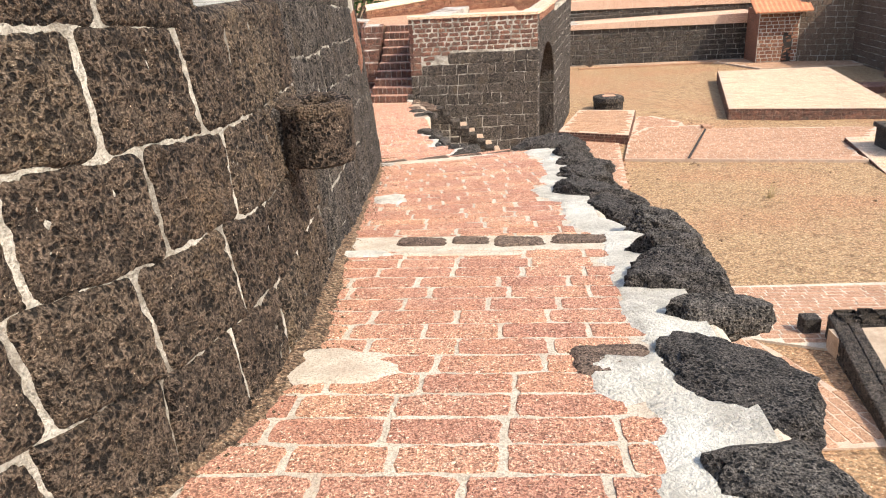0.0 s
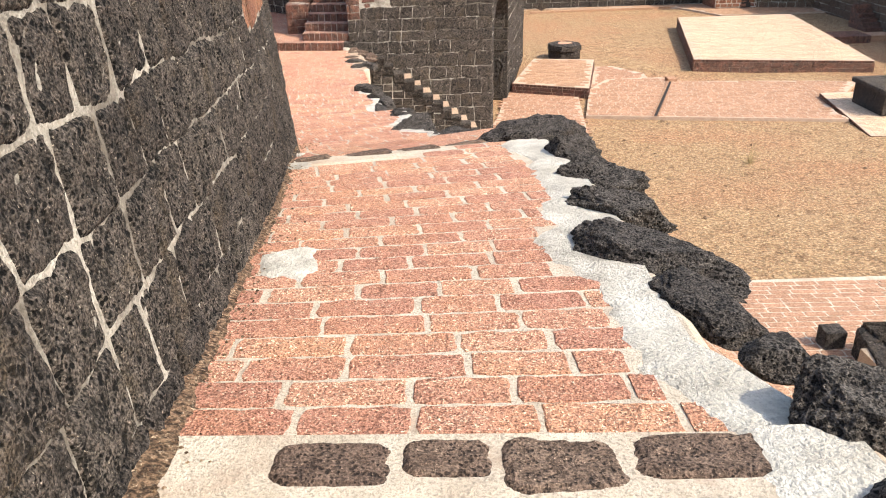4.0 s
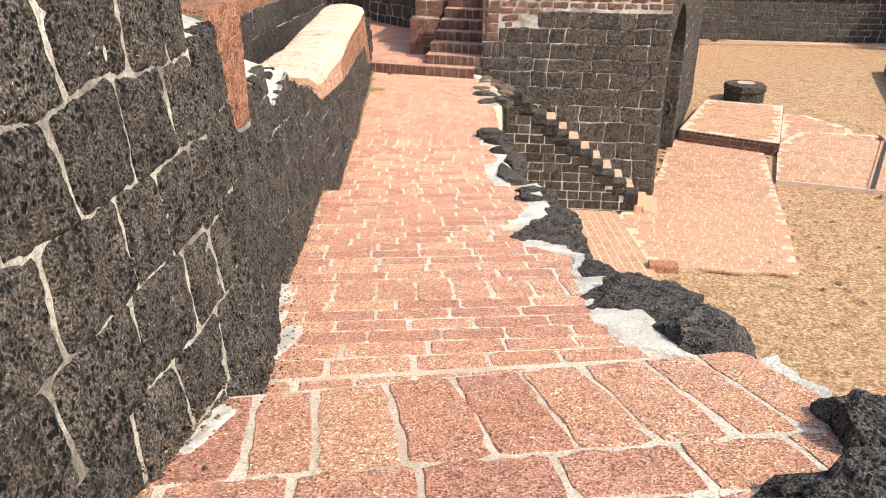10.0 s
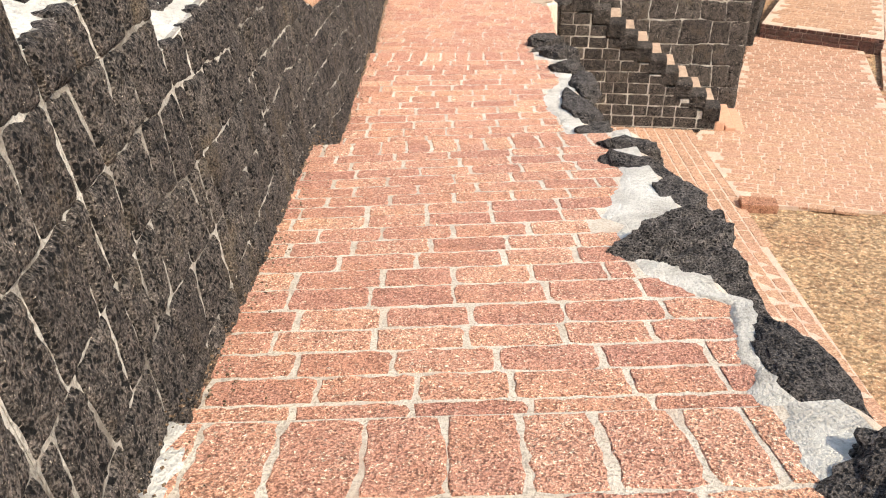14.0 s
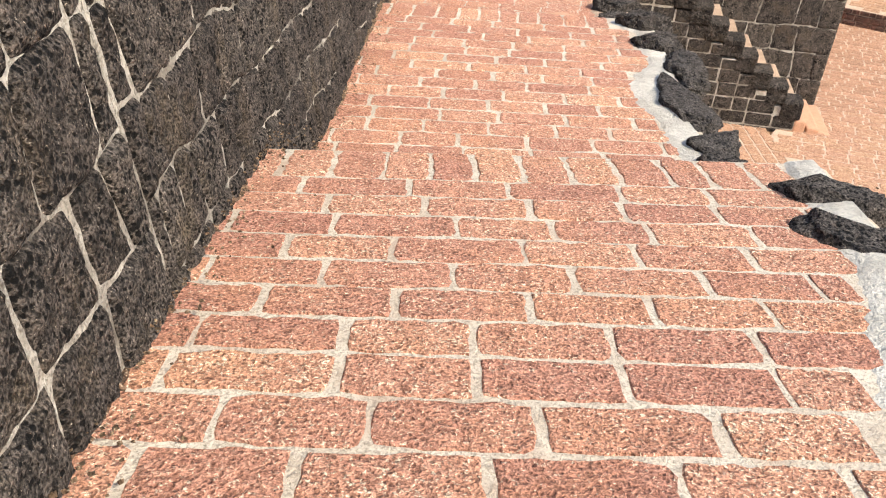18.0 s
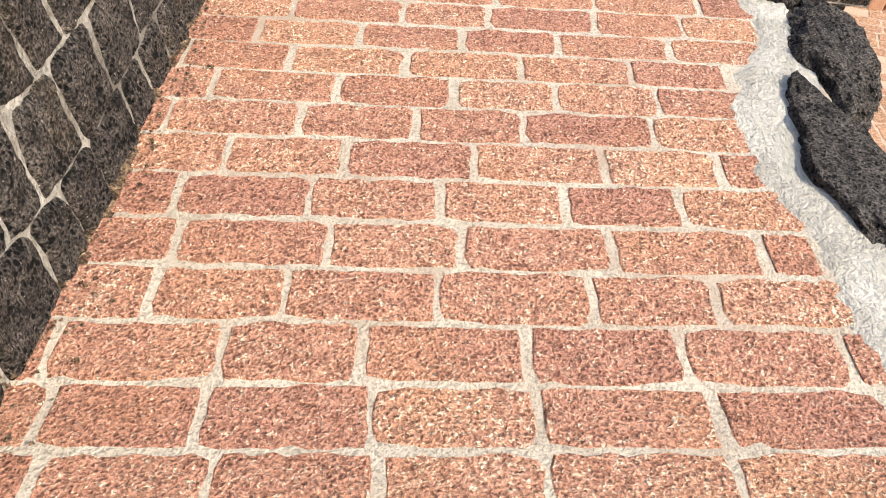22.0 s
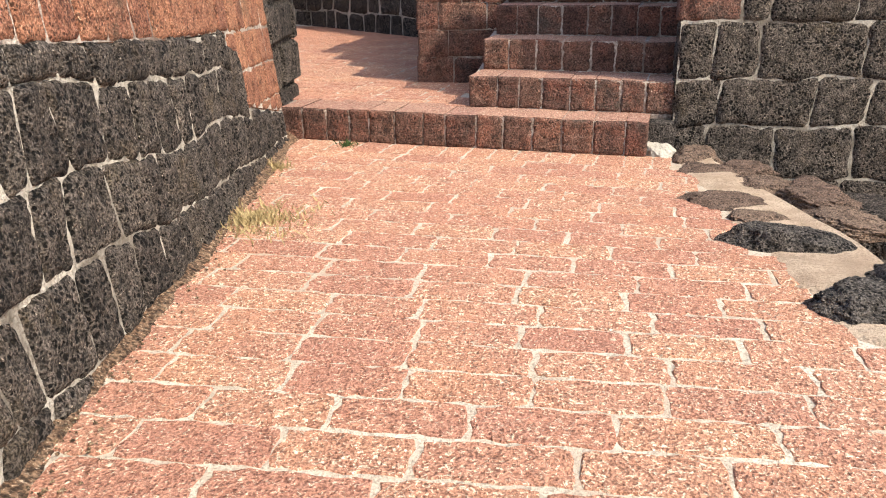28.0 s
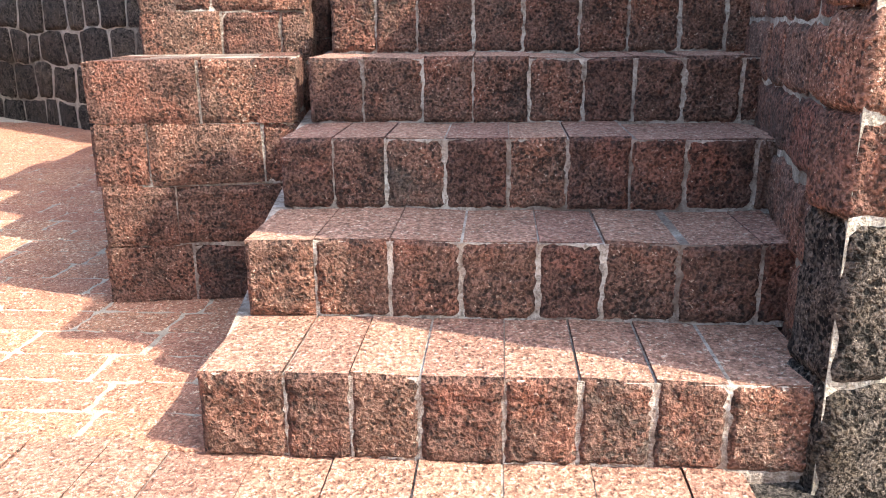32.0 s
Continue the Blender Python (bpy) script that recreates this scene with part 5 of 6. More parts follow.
patch(-1.63, 13.82, 0.18, 0.46, 13)
patch(-1.52, 13.55, 0.12, 0.75, 15)
patch(0.72, 2.9, 0.4, 0.5, 14)

# ---- paved parts of the court ----
def slab(name, label, yk, xl, xr, lift, units, along=0.0, brick=(0.40, 0.20), near=None, seed=1, bedding=None, over=0.05):
    """A paved strip between two lines, lying lift above the court; bricks turned by along degrees."""
    t = thing(name, label, "pavement", kind="structure")
    rnd = random.Random(seed)
    n = max(2, int((yk[-1] - yk[0]) / 0.4))
    vs, fs = [], []
    for i in range(n + 1):
        y = yk[0] + (yk[-1] - yk[0]) * i / n
        a, b, z = lerp(y, yk, xl), lerp(y, yk, xr), court(y) + lift
        vs += [(a, y, z - 0.6), (a, y, z - 0.005), (b, y, z - 0.005), (b, y, z - 0.6)]
    fs = [(i * 4 + q, i * 4 + q + 1, i * 4 + q + 5, i * 4 + q + 4) for i in range(n) for q in range(3)]
    fs += [(0, 1, 2, 3), tuple(n * 4 + q for q in range(4))[::-1]]
    part_mesh("bed", mesh_from("bed", vs, [tuple(reversed(q)) for q in fs], bedding or SANDJOINT), t)
    us, ms = [], []
    ca, sa = math.cos(radians(along)), math.sin(radians(along))
    cx, cy = (min(xl) + max(xr)) / 2, (yk[0] + yk[-1]) / 2
    R = math.hypot(max(xr) - min(xl), yk[-1] - yk[0]) / 2 + 0.5
    bl, bw = brick
    j = -int(R / bw)
    while j * bw < R:
        u = -R - rnd.uniform(0, bl)
        while u < R:
            w = bl * rnd.uniform(0.85, 1.1)
            pu, pv = u + w / 2, j * bw
            u += w
            x, y = cx + ca * pu - sa * pv, cy + sa * pu + ca * pv
            ends = [(x + ca * e * w / 2 - sa * f * bw / 2, y + sa * e * w / 2 + ca * f * bw / 2) for e in (-1, 1) for f in (-1, 1)]
            if not all(yk[0] - over < q < yk[-1] + over and lerp(q, yk, xl) - over < p < lerp(q, yk, xr) + over for p, q in ends):
                continue
            sl = (court(y + 0.2) - court(y - 0.2)) / 0.4
            tx, ty = Vector((ca, sa, sa * sl)) * (w - 0.026), Vector((-sa, ca, ca * sl)) * (bw - 0.028)
            mm = axes(tx, ty, Vector((0, 0, 0.05)), (x, y, court(y) + lift + rnd.uniform(-0.002, 0.006)))
            if near and near(x, y):
                part_mesh("brick", rnd.choice(units), t, mm)
            else:
                us.append(rnd.choice(units))
                ms.append(mm)
        j += 1
    if us:
        joined("paving", us, ms, units[0].materials[0], t)
    return t


slab("pavement_1", "laterite path along the foot of the ramp", (9.5, 13.0, 16.2, 16.5, 19.5, 21.0, 23.85, 25.5, 27.75, 28.6), (0.9, 0.6, 0.0, 0.0, -0.5, -0.6, -0.9, -1.0, -1.2, -1.2), (6.5, 5.6, 3.9, 3.4, 3.1, 2.96, 2.71, 2.5, 2.22, 2.14), 0.05, COURT_UNITS, 97, near=lambda x, y: 1.2 < x and 18.5 < y < 23, seed=2, over=0.09)
slab("pavement_2", "pale pink brick paving before the gate", (24.5, 25.5, 27.75, 29.4, 31.75, 36.0), (2.66, 2.52, 2.24, 2.9, 3.7, 4.7), (5.64, 5.85, 6.28, 6.55, 6.95, 7.6), 0.06, COURT_UNITS, -9, near=lambda x, y: y < 29.5, seed=3, over=0.16)
ledge = thing("red_step", "low red laterite step at the edge of the paving", "step")
part_mesh("block", box_mesh("block", (2.60, 24.30, court(24.6) - 0.2), (3.20, 24.62, court(24.6) + 0.16), REDBLOCK, 0.03), ledge)
slab("pavement_3", "raised brick terrace crossing the court", (29.6, 30.6, 31.6, 35.4, 36.4, 37.2), (15.7, 11.1, 7.0, 8.0, 8.6, 9.2), (15.9, 15.9, 16.3, 19.4, 12.2, 11.6), 0.14, COURT_UNITS, -13, seed=4)
slab("pavement_4", "brick path crossing the dry court", (12.6, 13.4, 15.95, 16.35), (6.9, 5.2, 3.8, 3.8), (16.0, 16.0, 16.0, 6.2), 0.05, COURT_UNITS, -4, seed=5, bedding=MORTAR)
slab("pavement_5", "worn brick strip beside the stone platform", (36.3, 38.5, 40.1), (8.2, 8.9, 9.4), (11.0, 11.2, 10.2), 0.05, COURT_UNITS, 0, seed=6)
slab("pavement_6", "brick band along the far wall", (52.9, 54.5, 56.6, 57.5), (20.3, 19.6, 18.5, 8.5), (27.0, 27.0, 27.0, 27.0), 0.10, COURT_UNITS, 0, (0.5, 0.3), seed=7)
kb = thing("far_kerb", "low pale kerb along the far wall", "kerb", kind="structure")
prism("kerb", [(9.0, 56.0), (18.6, 56.4), (18.6, 56.65), (9.0, 56.3)], -8.1, -7.70, COURTBRICK, kb)
# the drain across the raised terrace
drain = thing("drain_channel", "narrow open drain lined with brick", "drain")
dd = Vector((11.75 - 9.42, 36.4 - 31.0, 0)).normalized()
for sgn in (-1, 1):
    off = Vector((-dd.y, dd.x, 0)) * 0.10 * sgn
    for i in range(14):
        p, q = Vector((9.42, 31.05, 0)) + dd * (i * 0.41) + off, Vector((9.42, 31.05, 0)) + dd * (i * 0.41 + 0.39) + off
        mid = (p + q) / 2
        part_mesh("lining", ORANGE_UNITS[i % 5], drain, axes((q - p), Vector((0, 0, 0.12)), Vector((-dd.y, dd.x, 0)) * -0.07, (mid.x, mid.y, court(mid.y) + 0.175)))
# flat dark strip: the shade inside the drain as colour, nothing is cut
part_mesh("slot", mesh_from("slot", [(9.42 - dd.y * .05, 31.05 + dd.x * .05, court(31.05) + .152), (9.42 + dd.y * .05, 31.05 - dd.x * .05, court(31.05) + .152), (11.75 + dd.y * .05, 36.4 - dd.x * .05, court(36.4) + .152), (11.75 - dd.y * .05, 36.4 + dd.x * .05, court(36.4) + .152)], [(0, 1, 2, 3)], DOOR_AND_SLOT), drain, None, "flat dark strip coloured as shade in the channel")
part_mesh("cap_stone", box_mesh("cap_stone", (11.6, 36.3, -7.65), (12.0, 36.75, -7.38), COURTBRICK, 0.03), drain)


def platform(name, label, pts, z0, z1, units, seed=1, brick=(0.42, 0.22)):
    """A low solid platform: brick top with an edge course, dark brick sides."""
    t = thing(name, label, "platform", kind="structure")
    c = Vector((sum(p[0] for p in pts) / len(pts), sum(p[1] for p in pts) / len(pts)))
    prism("core", [(c.x + (p[0] - c.x) * 0.995, c.y + (p[1] - c.y) * 0.995) for p in pts], z0 - 0.5, z1 - 0.008, SANDJOINT, t)
    n = len(pts)
    for i in range(n):
        a, b = Vector(pts[i]), Vector(pts[(i + 1) % n])
        d = (b - a)
        L = d.length
        d = d.normalized()
        masonry(t, lambda u, h, a=a, d=d: (a.x + d.x * u, a.y + d.y * u, h), 0.0, L, [z0 - 0.12, (z0 + z1) / 2 - 0.05, z1 - 0.12], STEP_UNITS, 0.4, 0.014, 0.1, "side_bricks", seed + i, join=True)
        masonry(t, lambda u, h, a=a, d=d: (a.x + d.x * u, a.y + d.y * u, h), 0.0, L, [z1 - 0.12, z1 - 0.004], STEP_UNITS, 0.2, 0.014, 0.3, "edge_bricks", seed + 9 + i, join=True, proud=0.012)
    rnd = random.Random(seed)
    us, ms = [], []
    ax = (Vector(pts[1]) - Vector(pts[0])).normalized()
    ay = Vector((-ax.y, ax.x))
    for j in range(int(14 / brick[1])):
        u = -3.0 - rnd.uniform(0, brick[0])
        while u < 12:
            w = brick[0] * rnd.uniform(0.85, 1.1)
            p = Vector(pts[0]) + ax * (u + w / 2) + ay * (j * brick[1] + 0.2)
            u += w
            inside = all((Vector(pts[(i + 1) % n]) - Vector(pts[i])).normalized().cross(p - Vector(pts[i])) > 0.2 for i in range(n))
            if inside:
                us.append(rnd.choice(units))
                ms.append(axes(Vector((ax.x, ax.y, 0)) * (w - 0.02), Vector((ay.x, ay.y, 0)) * (brick[1] - 0.02), Vector((0, 0, 0.04)), (p.x, p.y, z1 + rnd.uniform(0.0, 0.006))))
    joined("top_paving", us, ms, units[0].materials[0], t)
    return t


platform("gate_platform", "low brick platform beside the tower gate", [(4.86, 35.75), (7.78, 34.5), (9.2, 39.6), (6.5, 40.2)], -7.64, -7.19, COURT_UNITS, seed=81)
platform("court_platform", "broad low brick platform in the court", [(13.5, 38.65), (21.1, 37.2), (23.0, 49.3), (16.35, 49.3)], -7.72, -7.13, PALE_UNITS, seed=91, brick=(0.5, 0.28))
st = thing("platform_step", "single step of dark red brick", "step")
part_mesh("body", box_mesh("body", (21.9, 43.6, -7.9), (24.6, 45.0, -7.36), STEPRED, 0.03), st)
part_mesh("body", box_mesh("body", (24.6, 43.9, -7.9), (27.0, 44.8, -7.42), COURTBRICK, 0.03), st)

# carved pedestal
ped = thing("stone_pedestal", "small octagonal dark stone pedestal with a stained cap", "pedestal", place=(8.42, 42.5, -7.78))


def octagon(name, r0, r1, z0, z1, material, parent, label="", jit=0.02):
    vs = []
    for r, z in ((r0, z0), (r1, z1)):
        vs += [(r * math.cos(math.pi / 8 + math.pi * i / 4) + rng.uniform(-jit, jit), r * math.sin(math.pi / 8 + math.pi * i / 4) + rng.uniform(-jit, jit), z) for i in range(8)]
    fs = [tuple(range(8))[::-1], tuple(range(8, 16))] + [(i, (i + 1) % 8, (i + 1) % 8 + 8, i + 8) for i in range(8)]
    part_mesh(name, mesh_from(name, vs, fs, material), parent, None, label)


octagon("base", 0.80, 0.78, 0.0, 0.46, DARK, ped)
octagon("moulding", 0.78, 0.86, 0.46, 0.52, DARK, ped)
octagon("cap", 0.86, 0.80, 0.52, 0.74, DARK, ped)
octagon("top", 0.74, 0.55, 0.74, 0.79, DARK, ped, "flat worn top")
octagon("stain", 0.34, 0.30, 0.788, 0.796, SAND, ped, "orange stain", 0.08)

# walled bed beside the near path
bedw = thing("stone_enclosure", "low enclosure of dark stones topped with pale mortar", "enclosure", kind="structure")
for (ax_, ay_, bx, by) in ((6.82, 13.3, 5.9, 9.0), (6.9, 13.35, 12.5, 13.0)):
    a, b = Vector((ax_, ay_)), Vector((bx, by))
    d = (b - a).normalized()
    nrm = Vector((d.y, -d.x)) if by > 12 else Vector((-d.y, d.x))
    L = (b - a).length
    q = [a, b, b + nrm * 0.45, a + nrm * 0.45]
    if by > 12:
        q = [a, b, b - nrm * -0.45, a - nrm * -0.45]
    prism("core", [tuple(p) for p in q], -6.8, -5.475, DARK, bedw)
    masonry(bedw, lambda u, h, a=a, d=d, L=L: (a.x + d.x * (L - u if by > 12 else u), a.y + d.y * (L - u if by > 12 else u), h), 0.0, L, [-6.4, -6.05, -5.75, -5.45], NEAR_UNITS, 0.5, 0.012, 0.14, "stone", 95)
    masonry(bedw, lambda u, h, a=a, d=d, nrm=nrm: (a.x + d.x * u + nrm.x * h, a.y + d.y * u + nrm.y * h, -5.46), 0.0, L, (0.0, 0.24, 0.45), NEAR_UNITS if by > 12 else NEAR_UNITS[::-1], 0.42, 0.03, 0.1, "top_stone", 97)
part_mesh("fill", box_mesh("fill", (6.6, 9.0, -6.5), (12.5, 12.8, -5.50), EDGEMORTAR), bedw, None, "pale rough mortar top")
cube = thing("corner_stone", "small dark cut stone on the path", "stone")
part_mesh("block", box_mesh("block", (6.45, 13.42, -6.0), (6.78, 13.72, -5.62), ROCK, 0.03), cube)

# kerbed platform at the terrace's end with a dark stone on it
platform("side_platform", "low kerbed paving with dark edge stones", [(15.5, 27.6), (20.5, 27.0), (21.0, 33.0), (16.5, 33.0)], -7.55, -7.30, PALE_UNITS, seed=111)
blk = thing("cut_stone", "large dark cut stone block on the kerbed paving", "stone")
part_mesh("block", box_mesh("block", (17.0, 29.6, -7.3), (19.4, 31.6, -6.55), DARK, 0.06), blk)
part_mesh("cap", box_mesh("cap", (16.9, 29.5, -6.55), (19.5, 31.7, -6.35), DARK, 0.05), blk)

# ---- far walls, house and trees ----
fw = thing("wall_far", "tall far fort wall of dark squared blocks", "wall", kind="structure")
prism("core", [(3.0, 57.7), (21.4, 57.7), (21.4, 60.0), (3.0, 60.0)], -8.4, -4.95, WALLMORTAR, fw)
masonry(fw, lambda u, h: (u, 57.66, h), 3.0, 21.4, [-8.1 + 0.35 * i for i in range(10)], DARK_UNITS, 0.62, 0.035, 0.15, "stone_facing", 121, join=True)


def sloped(name, x0, x1, y0, y1, z0, za, zb, material, label=""):
    vs = [(x0, y0, z0), (x1, y0, z0), (x1, y1, z0), (x0, y1, z0), (x0, y0, za), (x1, y0, zb), (x1, y1, zb), (x0, y1, za)]
    fs = [(3, 2, 1, 0), (4, 5, 6, 7)] + [(i, (i + 1) % 4, (i + 1) % 4 + 4, i + 4) for i in range(4)]
    part_mesh(name, mesh_from(name, vs, fs, material), fw, None, label)


sloped("ledge", 3.0, 21.4, 57.52, 60.0, -5.3, -5.12, -4.62, COPING, "pale walkway ledge")
sloped("upper_core", 3.0, 26.0, 60.0, 61.0, -5.3, -3.9, -3.1, WALLMORTAR)
masonry(fw, lambda u, h: (u, 59.96, h + 0.027 * (u - 3.0)), 3.0, 26.0, [-5.1 + 0.24 * i for i in range(6)], DARK_UNITS, 0.62, 0.035, 0.15, "stone_facing", 122, join=True)
sloped("upper_coping", 3.0, 26.0, 59.85, 61.1, -4.2, -3.82, -3.0, COPING, "pale coping")
rw = thing("wall_right", "high shaded rampart of squared stone, coloured paler for bounced light and haze", "wall", kind="structure")
prism("core", [(23.5, 55.4), (27.0, 54.6), (27.2, 30.0), (29.5, 30.0), (29.5, 58), (23.5, 58)], -8.4, -1.8, WALLMORTAR, rw)
# paler stone colour stands in for skylight, bounce and haze on this dark wall
masonry(rw, lambda u, h: (23.5 + 0.975 * u, 55.36 - 0.223 * u, h), 0.0, 3.6, [-8.1 + 0.36 * i for i in range(18)], SHADE_LIT_UNITS, 0.6, 0.035, 0.15, "stone_facing", 123, join=True)
masonry(rw, lambda u, h: (26.96 + 0.008 * u, 54.6 - u, h), 0.0, 24.0, [-8.1 + 0.4 * i for i in range(16)], SHADE_LIT_UNITS, 0.75, 0.035, 0.15, "stone_facing", 124, join=True)
for i in range(6):
    part_mesh("stair_step", box_mesh("stair_step", (26.0, 46.6 + 0.3 * i, -8.0), (26.94, 46.9 + 0.3 * i, -7.55 + 0.2 * i), STEPRED, 0.02), rw)

house = thing("gate_house", "small red brick lodge with a tiled roof against the fort wall", "house", place=(22.2, 55.9, -7.9))
part_mesh("wall", box_mesh("wall", (-1.35, -0.6, -0.1), (1.35, 1.6, 3.6), REDBLOCK, 0.0), house)
us, ms = [], []
hb = thing("lodge_front", "red brick lodge front with pale joints", "wall", kind="structure", place=(0, 0, 0))
prism("joint", [(20.84, 55.27), (23.56, 55.27), (23.56, 55.29), (20.84, 55.29)], -7.9, -4.4, CEMENT, hb)
masonry(hb, lambda u, h: (u, 55.26, h), 20.85, 23.55, [-7.9 + 0.24 * i for i in range(15)], RED_UNITS, 0.42, 0.05, 0.10, "brick", 131)
hv = []
for i in range(24):
    xx = -1.9 + 3.8 * i / 23
    b = 0.05 * (i % 2)
    hv += [(xx, -1.35, 3.55 + b), (xx, 0.9, 4.9 + b), (xx, -1.35, 3.47 + b), (xx, 0.9, 4.82 + b)]
hf = [(i * 4, i * 4 + 4, i * 4 + 5, i * 4 + 1) for i in range(23)] + [(i * 4 + 2, i * 4 + 3, i * 4 + 7, i * 4 + 6) for i in range(23)] + [(i * 4, i * 4 + 2, i * 4 + 6, i * 4 + 4) for i in range(23)]
part_mesh("roof", mesh_from("roof", hv, hf, ROOFTILE), house, None, "orange ribbed tile roof")
part_mesh("door", box_mesh("door", (0.35, -0.66, 0.0), (0.95, -0.60, 2.1), DOOR_AND_SLOT), house)


def tree(x, y, z, h, crown, seed, label):
    r = random.Random(seed)
    t = thing("tree", label, "tree", "trees behind the fort wall", place=(x, y, z))
    bm = bmesh.new()
    tips = []

    def limb(a, b, ra, rb):
        d = (b - a)
        q = d.to_track_quat("Z", "Y").to_matrix().to_4x4()
        res = bmesh.ops.create_cone(bm, cap_ends=True, segments=8, radius1=ra, radius2=rb, depth=d.length)
        for v in res["verts"]:
            v.co = (Matrix.Translation((a + b) / 2) @ q) @ v.co

    top = Vector((r.uniform(-.3, .3), r.uniform(-.3, .3), h * 0.55))
    limb(Vector((0, 0, -0.3)), top, 0.28, 0.16)
    for i in range(9):
        a = 2 * math.pi * i / 9 + r.uniform(-.3, .3)
        e = top + Vector((math.cos(a) * crown * r.uniform(.4, .8), math.sin(a) * crown * r.uniform(.4, .8), h * r.uniform(.1, .42)))
        limb(top * r.uniform(.75, 1.0), e, 0.09, 0.03)
        tips.append(e)
    part("trunk", bm, BARK, t)
    vs, fs = [], []
    for e in tips + [top + Vector((0, 0, h * .4))]:
        for _ in range(330):
            d = Vector((r.gauss(0, 1), r.gauss(0, 1), r.gauss(0, .75)))
            p = e + d * crown * 0.26
            s = r.uniform(0.10, 0.2)
            u = Vector((r.uniform(-1, 1), r.uniform(-1, 1), r.uniform(-.6, .6))).normalized() * s
            w = u.cross(Vector((r.uniform(-1, 1), r.uniform(-1, 1), r.uniform(-1, 1)))).normalized() * s * 0.5
            k = len(vs)
            vs += [p - u, p + w, p + u, p - w]
            fs.append((k, k + 1, k + 2, k + 3))
    part_mesh("crown", mesh_from("crown", vs, fs, LEAF), t, None, "dense dark green leaves")


GREEN = "leafy dark green tree behind the fort wall"
for i, (x, y, h, c) in enumerate(((-5.5, 50, 8.2, 3.0), (-1.5, 55, 8.0, 3.2), (2.5, 52, 7.6, 2.6), (6.5, 64, 7.8, 3.0), (11, 66, 6.8, 2.8), (16, 67, 6.6, 2.6), (21.5, 68, 7.0, 3.0))):
    tree(x, y, court(y), h, c, 200 + i, GREEN)

# bare bush against the far wall
bush = thing("bare_bush", "leafless pale bush in front of the far wall", "bush", place=(9.9, 57.0, -7.8))
bm = bmesh.new()
for i in range(26):
    a, e = rng.uniform(0, 6.28), rng.uniform(0.4, 1.3)
    L = rng.uniform(0.5, 1.2)
    tip = Vector((math.cos(a) * math.cos(e), math.sin(a) * math.cos(e) * .4, math.sin(e))) * L
    res = bmesh.ops.create_cone(bm, cap_ends=False, segments=5, radius1=0.02, radius2=0.005, depth=L)
    mm = Matrix.Translation(tip / 2) @ tip.to_track_quat("Z", "Y").to_matrix().to_4x4()
    for v in res["verts"]:
        v.co = mm @ v.co
part("branchwork", bm, BARK, bush)


# ---- litter and dry plants ----
def tuft(name, x, y, z, n, spread, hgt, material, label, seed, group=""):
    r = random.Random(seed)
    vs, fs = [], []
    for _ in range(n):
        a, d = r.uniform(0, 6.28), abs(r.gauss(0, spread * 0.5))
        p = Vector((d * math.cos(a), d * math.sin(a) * 1.0, 0))
        lean = Vector((r.uniform(-1, 1), r.uniform(-1, 1), r.uniform(0.5, 1.4))) * hgt * r.uniform(.4, 1.0)
        w = Vector((r.uniform(-1, 1), r.uniform(-1, 1), 0)).normalized() * r.uniform(0.003, 0.007)
        k = len(vs)
        vs += [p - w, p + w, p + lean * 0.6 + w * 0.8, p + lean]
        fs += [(k, k + 1, k + 2), (k, k + 2, k + 3)]
    ob = new(name, mesh_from(name, vs, fs, material))
    ob.location = (x, y, z)
    return tagged(ob, label, "plant", group)


tuft("dry_weeds", foot(27.4) + 0.15, 27.42, ground(27.4), 1100, 0.34, 0.06, DRYPLANT, "dry yellow weeds at the foot of the rampart", 1)
tuft("dry_weeds", foot(28.6) + 0.07, 28.6, ground(28.6), 200, 0.12, 0.06, DRYPLANT, "dry weeds growing against the rampart's end", 2)
tuft("dry_weeds", -3.75, 29.38, ground(29.0), 110, 0.11, 0.04, LEAF, "small green weeds at the kerb's foot", 3)
tuft("dry_weeds", 10.4, 25.2, court(25.2), 60, 0.18, 0.5, DRYPLANT, "small upright dry plant in the court", 4)
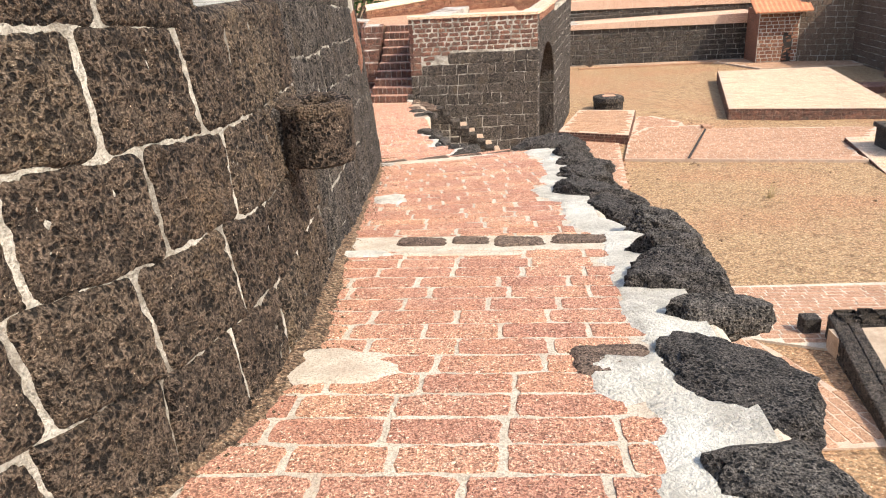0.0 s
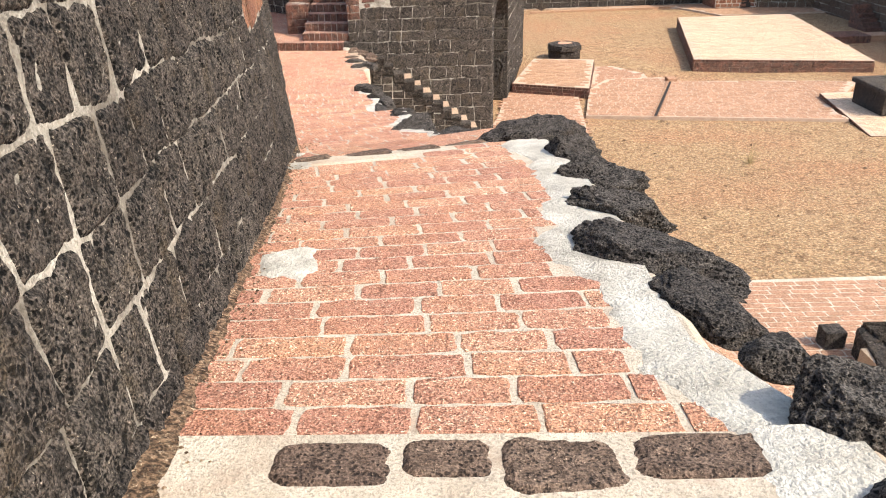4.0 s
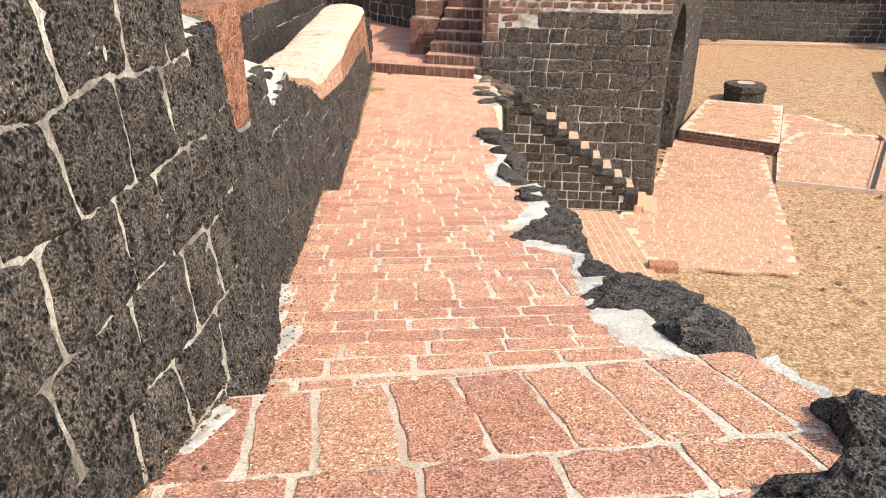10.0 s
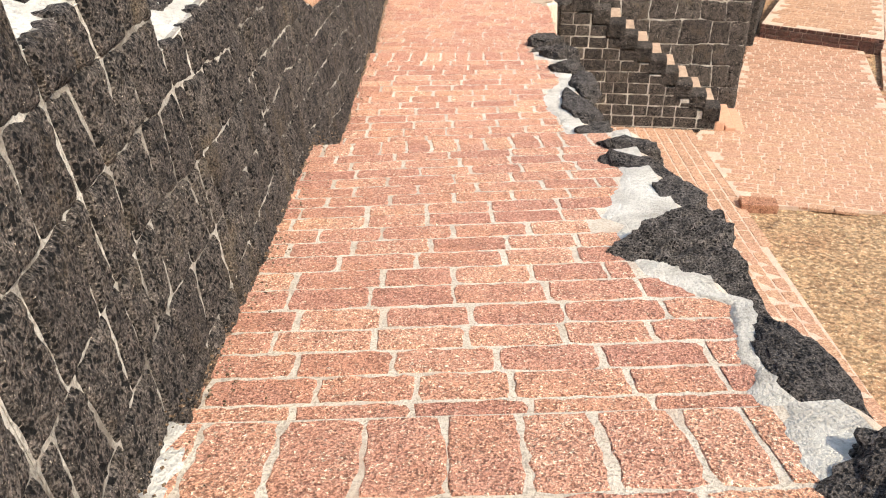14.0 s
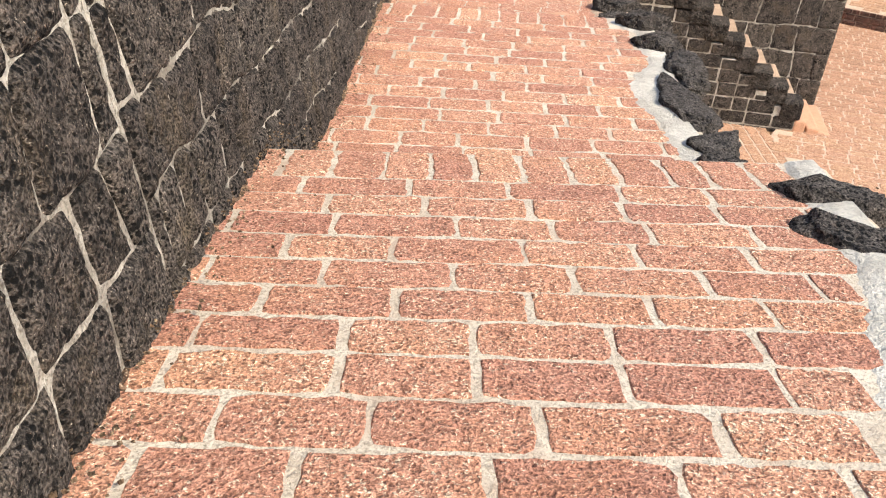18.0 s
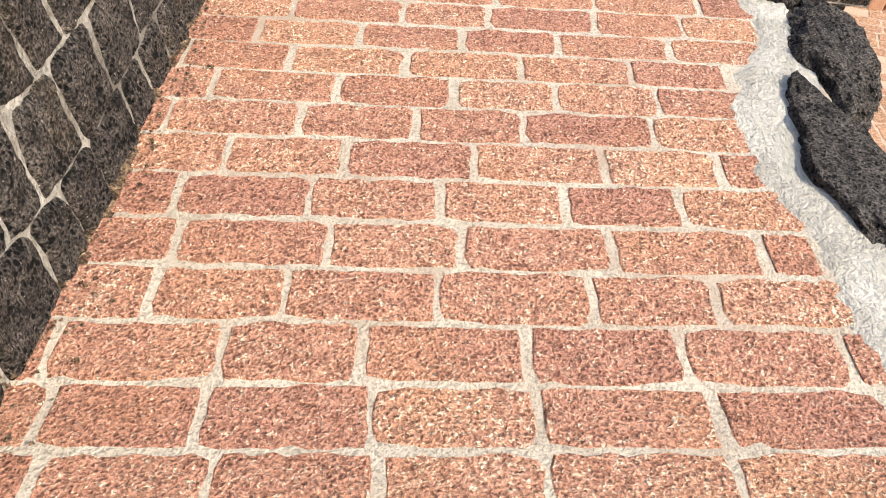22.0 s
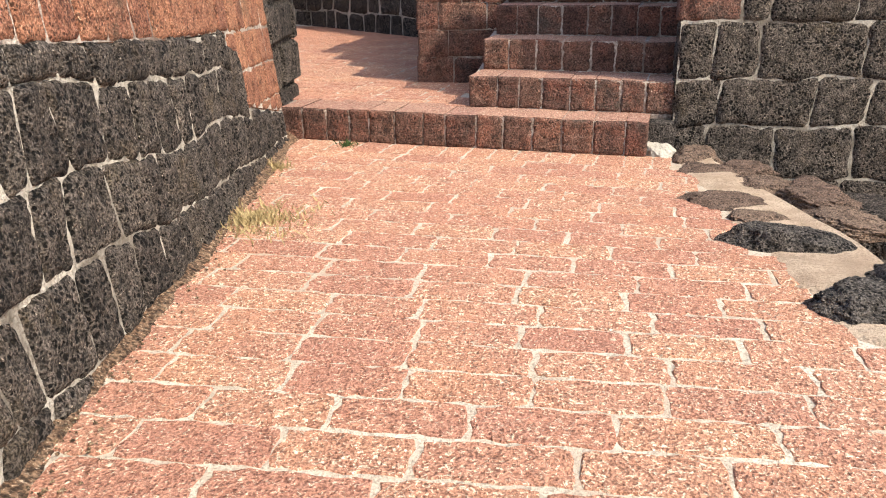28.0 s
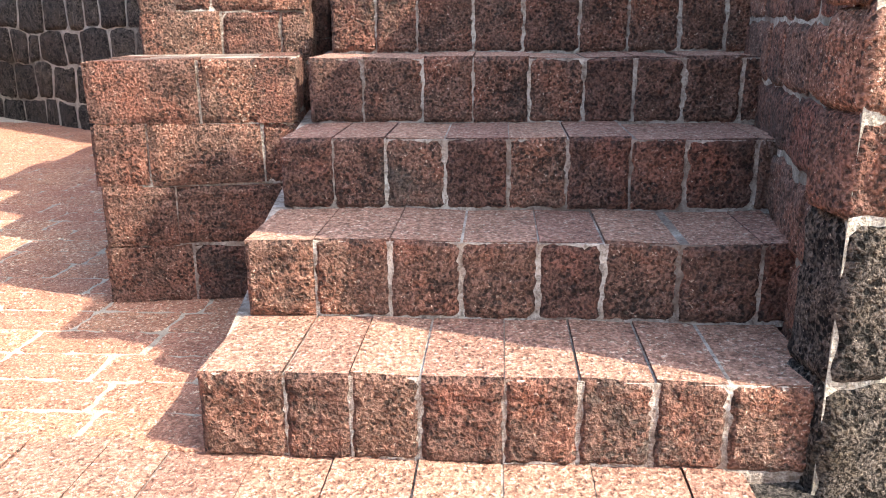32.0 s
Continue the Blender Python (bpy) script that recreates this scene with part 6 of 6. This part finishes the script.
# straw and small stones over the court, crumbs along the wall
vs, fs = [], []
r = random.Random(9)
for _ in range(9000):
    x, y = r.uniform(2.5, 24), r.uniform(13, 56)
    a, L = r.uniform(0, 6.28), r.uniform(0.04, 0.14)
    z = court(y) + 0.05 * noise.noise((x * .25, y * .25, 0)) + 0.02 * noise.noise((x * 1.1, y * 1.1, 3))
    d, w = Vector((math.cos(a), math.sin(a), 0)) * L, Vector((-math.sin(a), math.cos(a), 0)) * 0.012
    p, k = Vector((x, y, z + 0.004)), len(vs)
    vs += [p - w, p + w, p + d + Vector((0, 0, r.uniform(0.01, 0.07)))]
    fs.append((k, k + 1, k + 2))
tagged(new("straw", mesh_from("straw", vs, fs, DRYPLANT)), "scattered dry straw on the court", "straw", kind="stuff")


def pebbles(name, pts, material, label):
    vs, fs = [], []
    rr = random.Random(4)
    for x, y, z, s in pts:
        k = len(vs)
        for dx, dy, dz in ((1, 0, 0), (-1, 0, 0), (0, 1, 0), (0, -1, 0), (0, 0, .8), (0, 0, -.5)):
            j = s * rr.uniform(0.6, 1.3)
            vs.append((x + dx * j, y + dy * j, z + dz * j))
        fs += [(k + a, k + b, k + c) for a, b, c in ((0, 2, 4), (2, 1, 4), (1, 3, 4), (3, 0, 4), (2, 0, 5), (1, 2, 5), (3, 1, 5), (0, 3, 5))]
    tagged(new(name, mesh_from(name, vs, fs, material)), label, "gravel", kind="stuff")


pebbles("crumbs", [(foot(v) + abs(r.gauss(0, 0.09)), v, ground(v) + 0.012, r.uniform(0.003, 0.011)) for v in [r.uniform(-1, 29) for _ in range(2600)]], DIRT, "crumbs of mortar and stone along the wall's foot")
pebbles("clods", [(x, y, court(y) + 0.02, r.uniform(0.03, 0.10)) for x, y in [(r.uniform(3.5, 22), r.uniform(17, 31)) for _ in range(60)]], DIRT, "small dark clods on the dry court")
# sand drifted into a corner of the landing
sv = []
for i in range(41):
    for j in range(33):
        u, w = i / 40 - .5, j / 32 - .5
        x, v = -1.12 + u * 1.3, 22.92 + w * 1.15
        q = 1 - (2 * u) ** 2 - (2 * w) ** 2 + 0.55 * noise.noise((x * 3.2, v * 3.2, 0)) + 0.35 * noise.noise((x * 9, v * 9, 4))
        sv.append((x, v, flight_z(FLIGHTS[5], v) + min(0.015, -0.001 + 0.016 * max(-1.0, q)) + 0.003 * noise.noise((x * 20, v * 20, 0))))
tagged(new("sand_patch", mesh_from("sand_patch", sv, [(i * 33 + j, (i + 1) * 33 + j, (i + 1) * 33 + j + 1, i * 33 + j + 1) for i in range(40) for j in range(32)], SAND, True)), "orange sand drifted over the landing's bricks", "sand", kind="stuff")
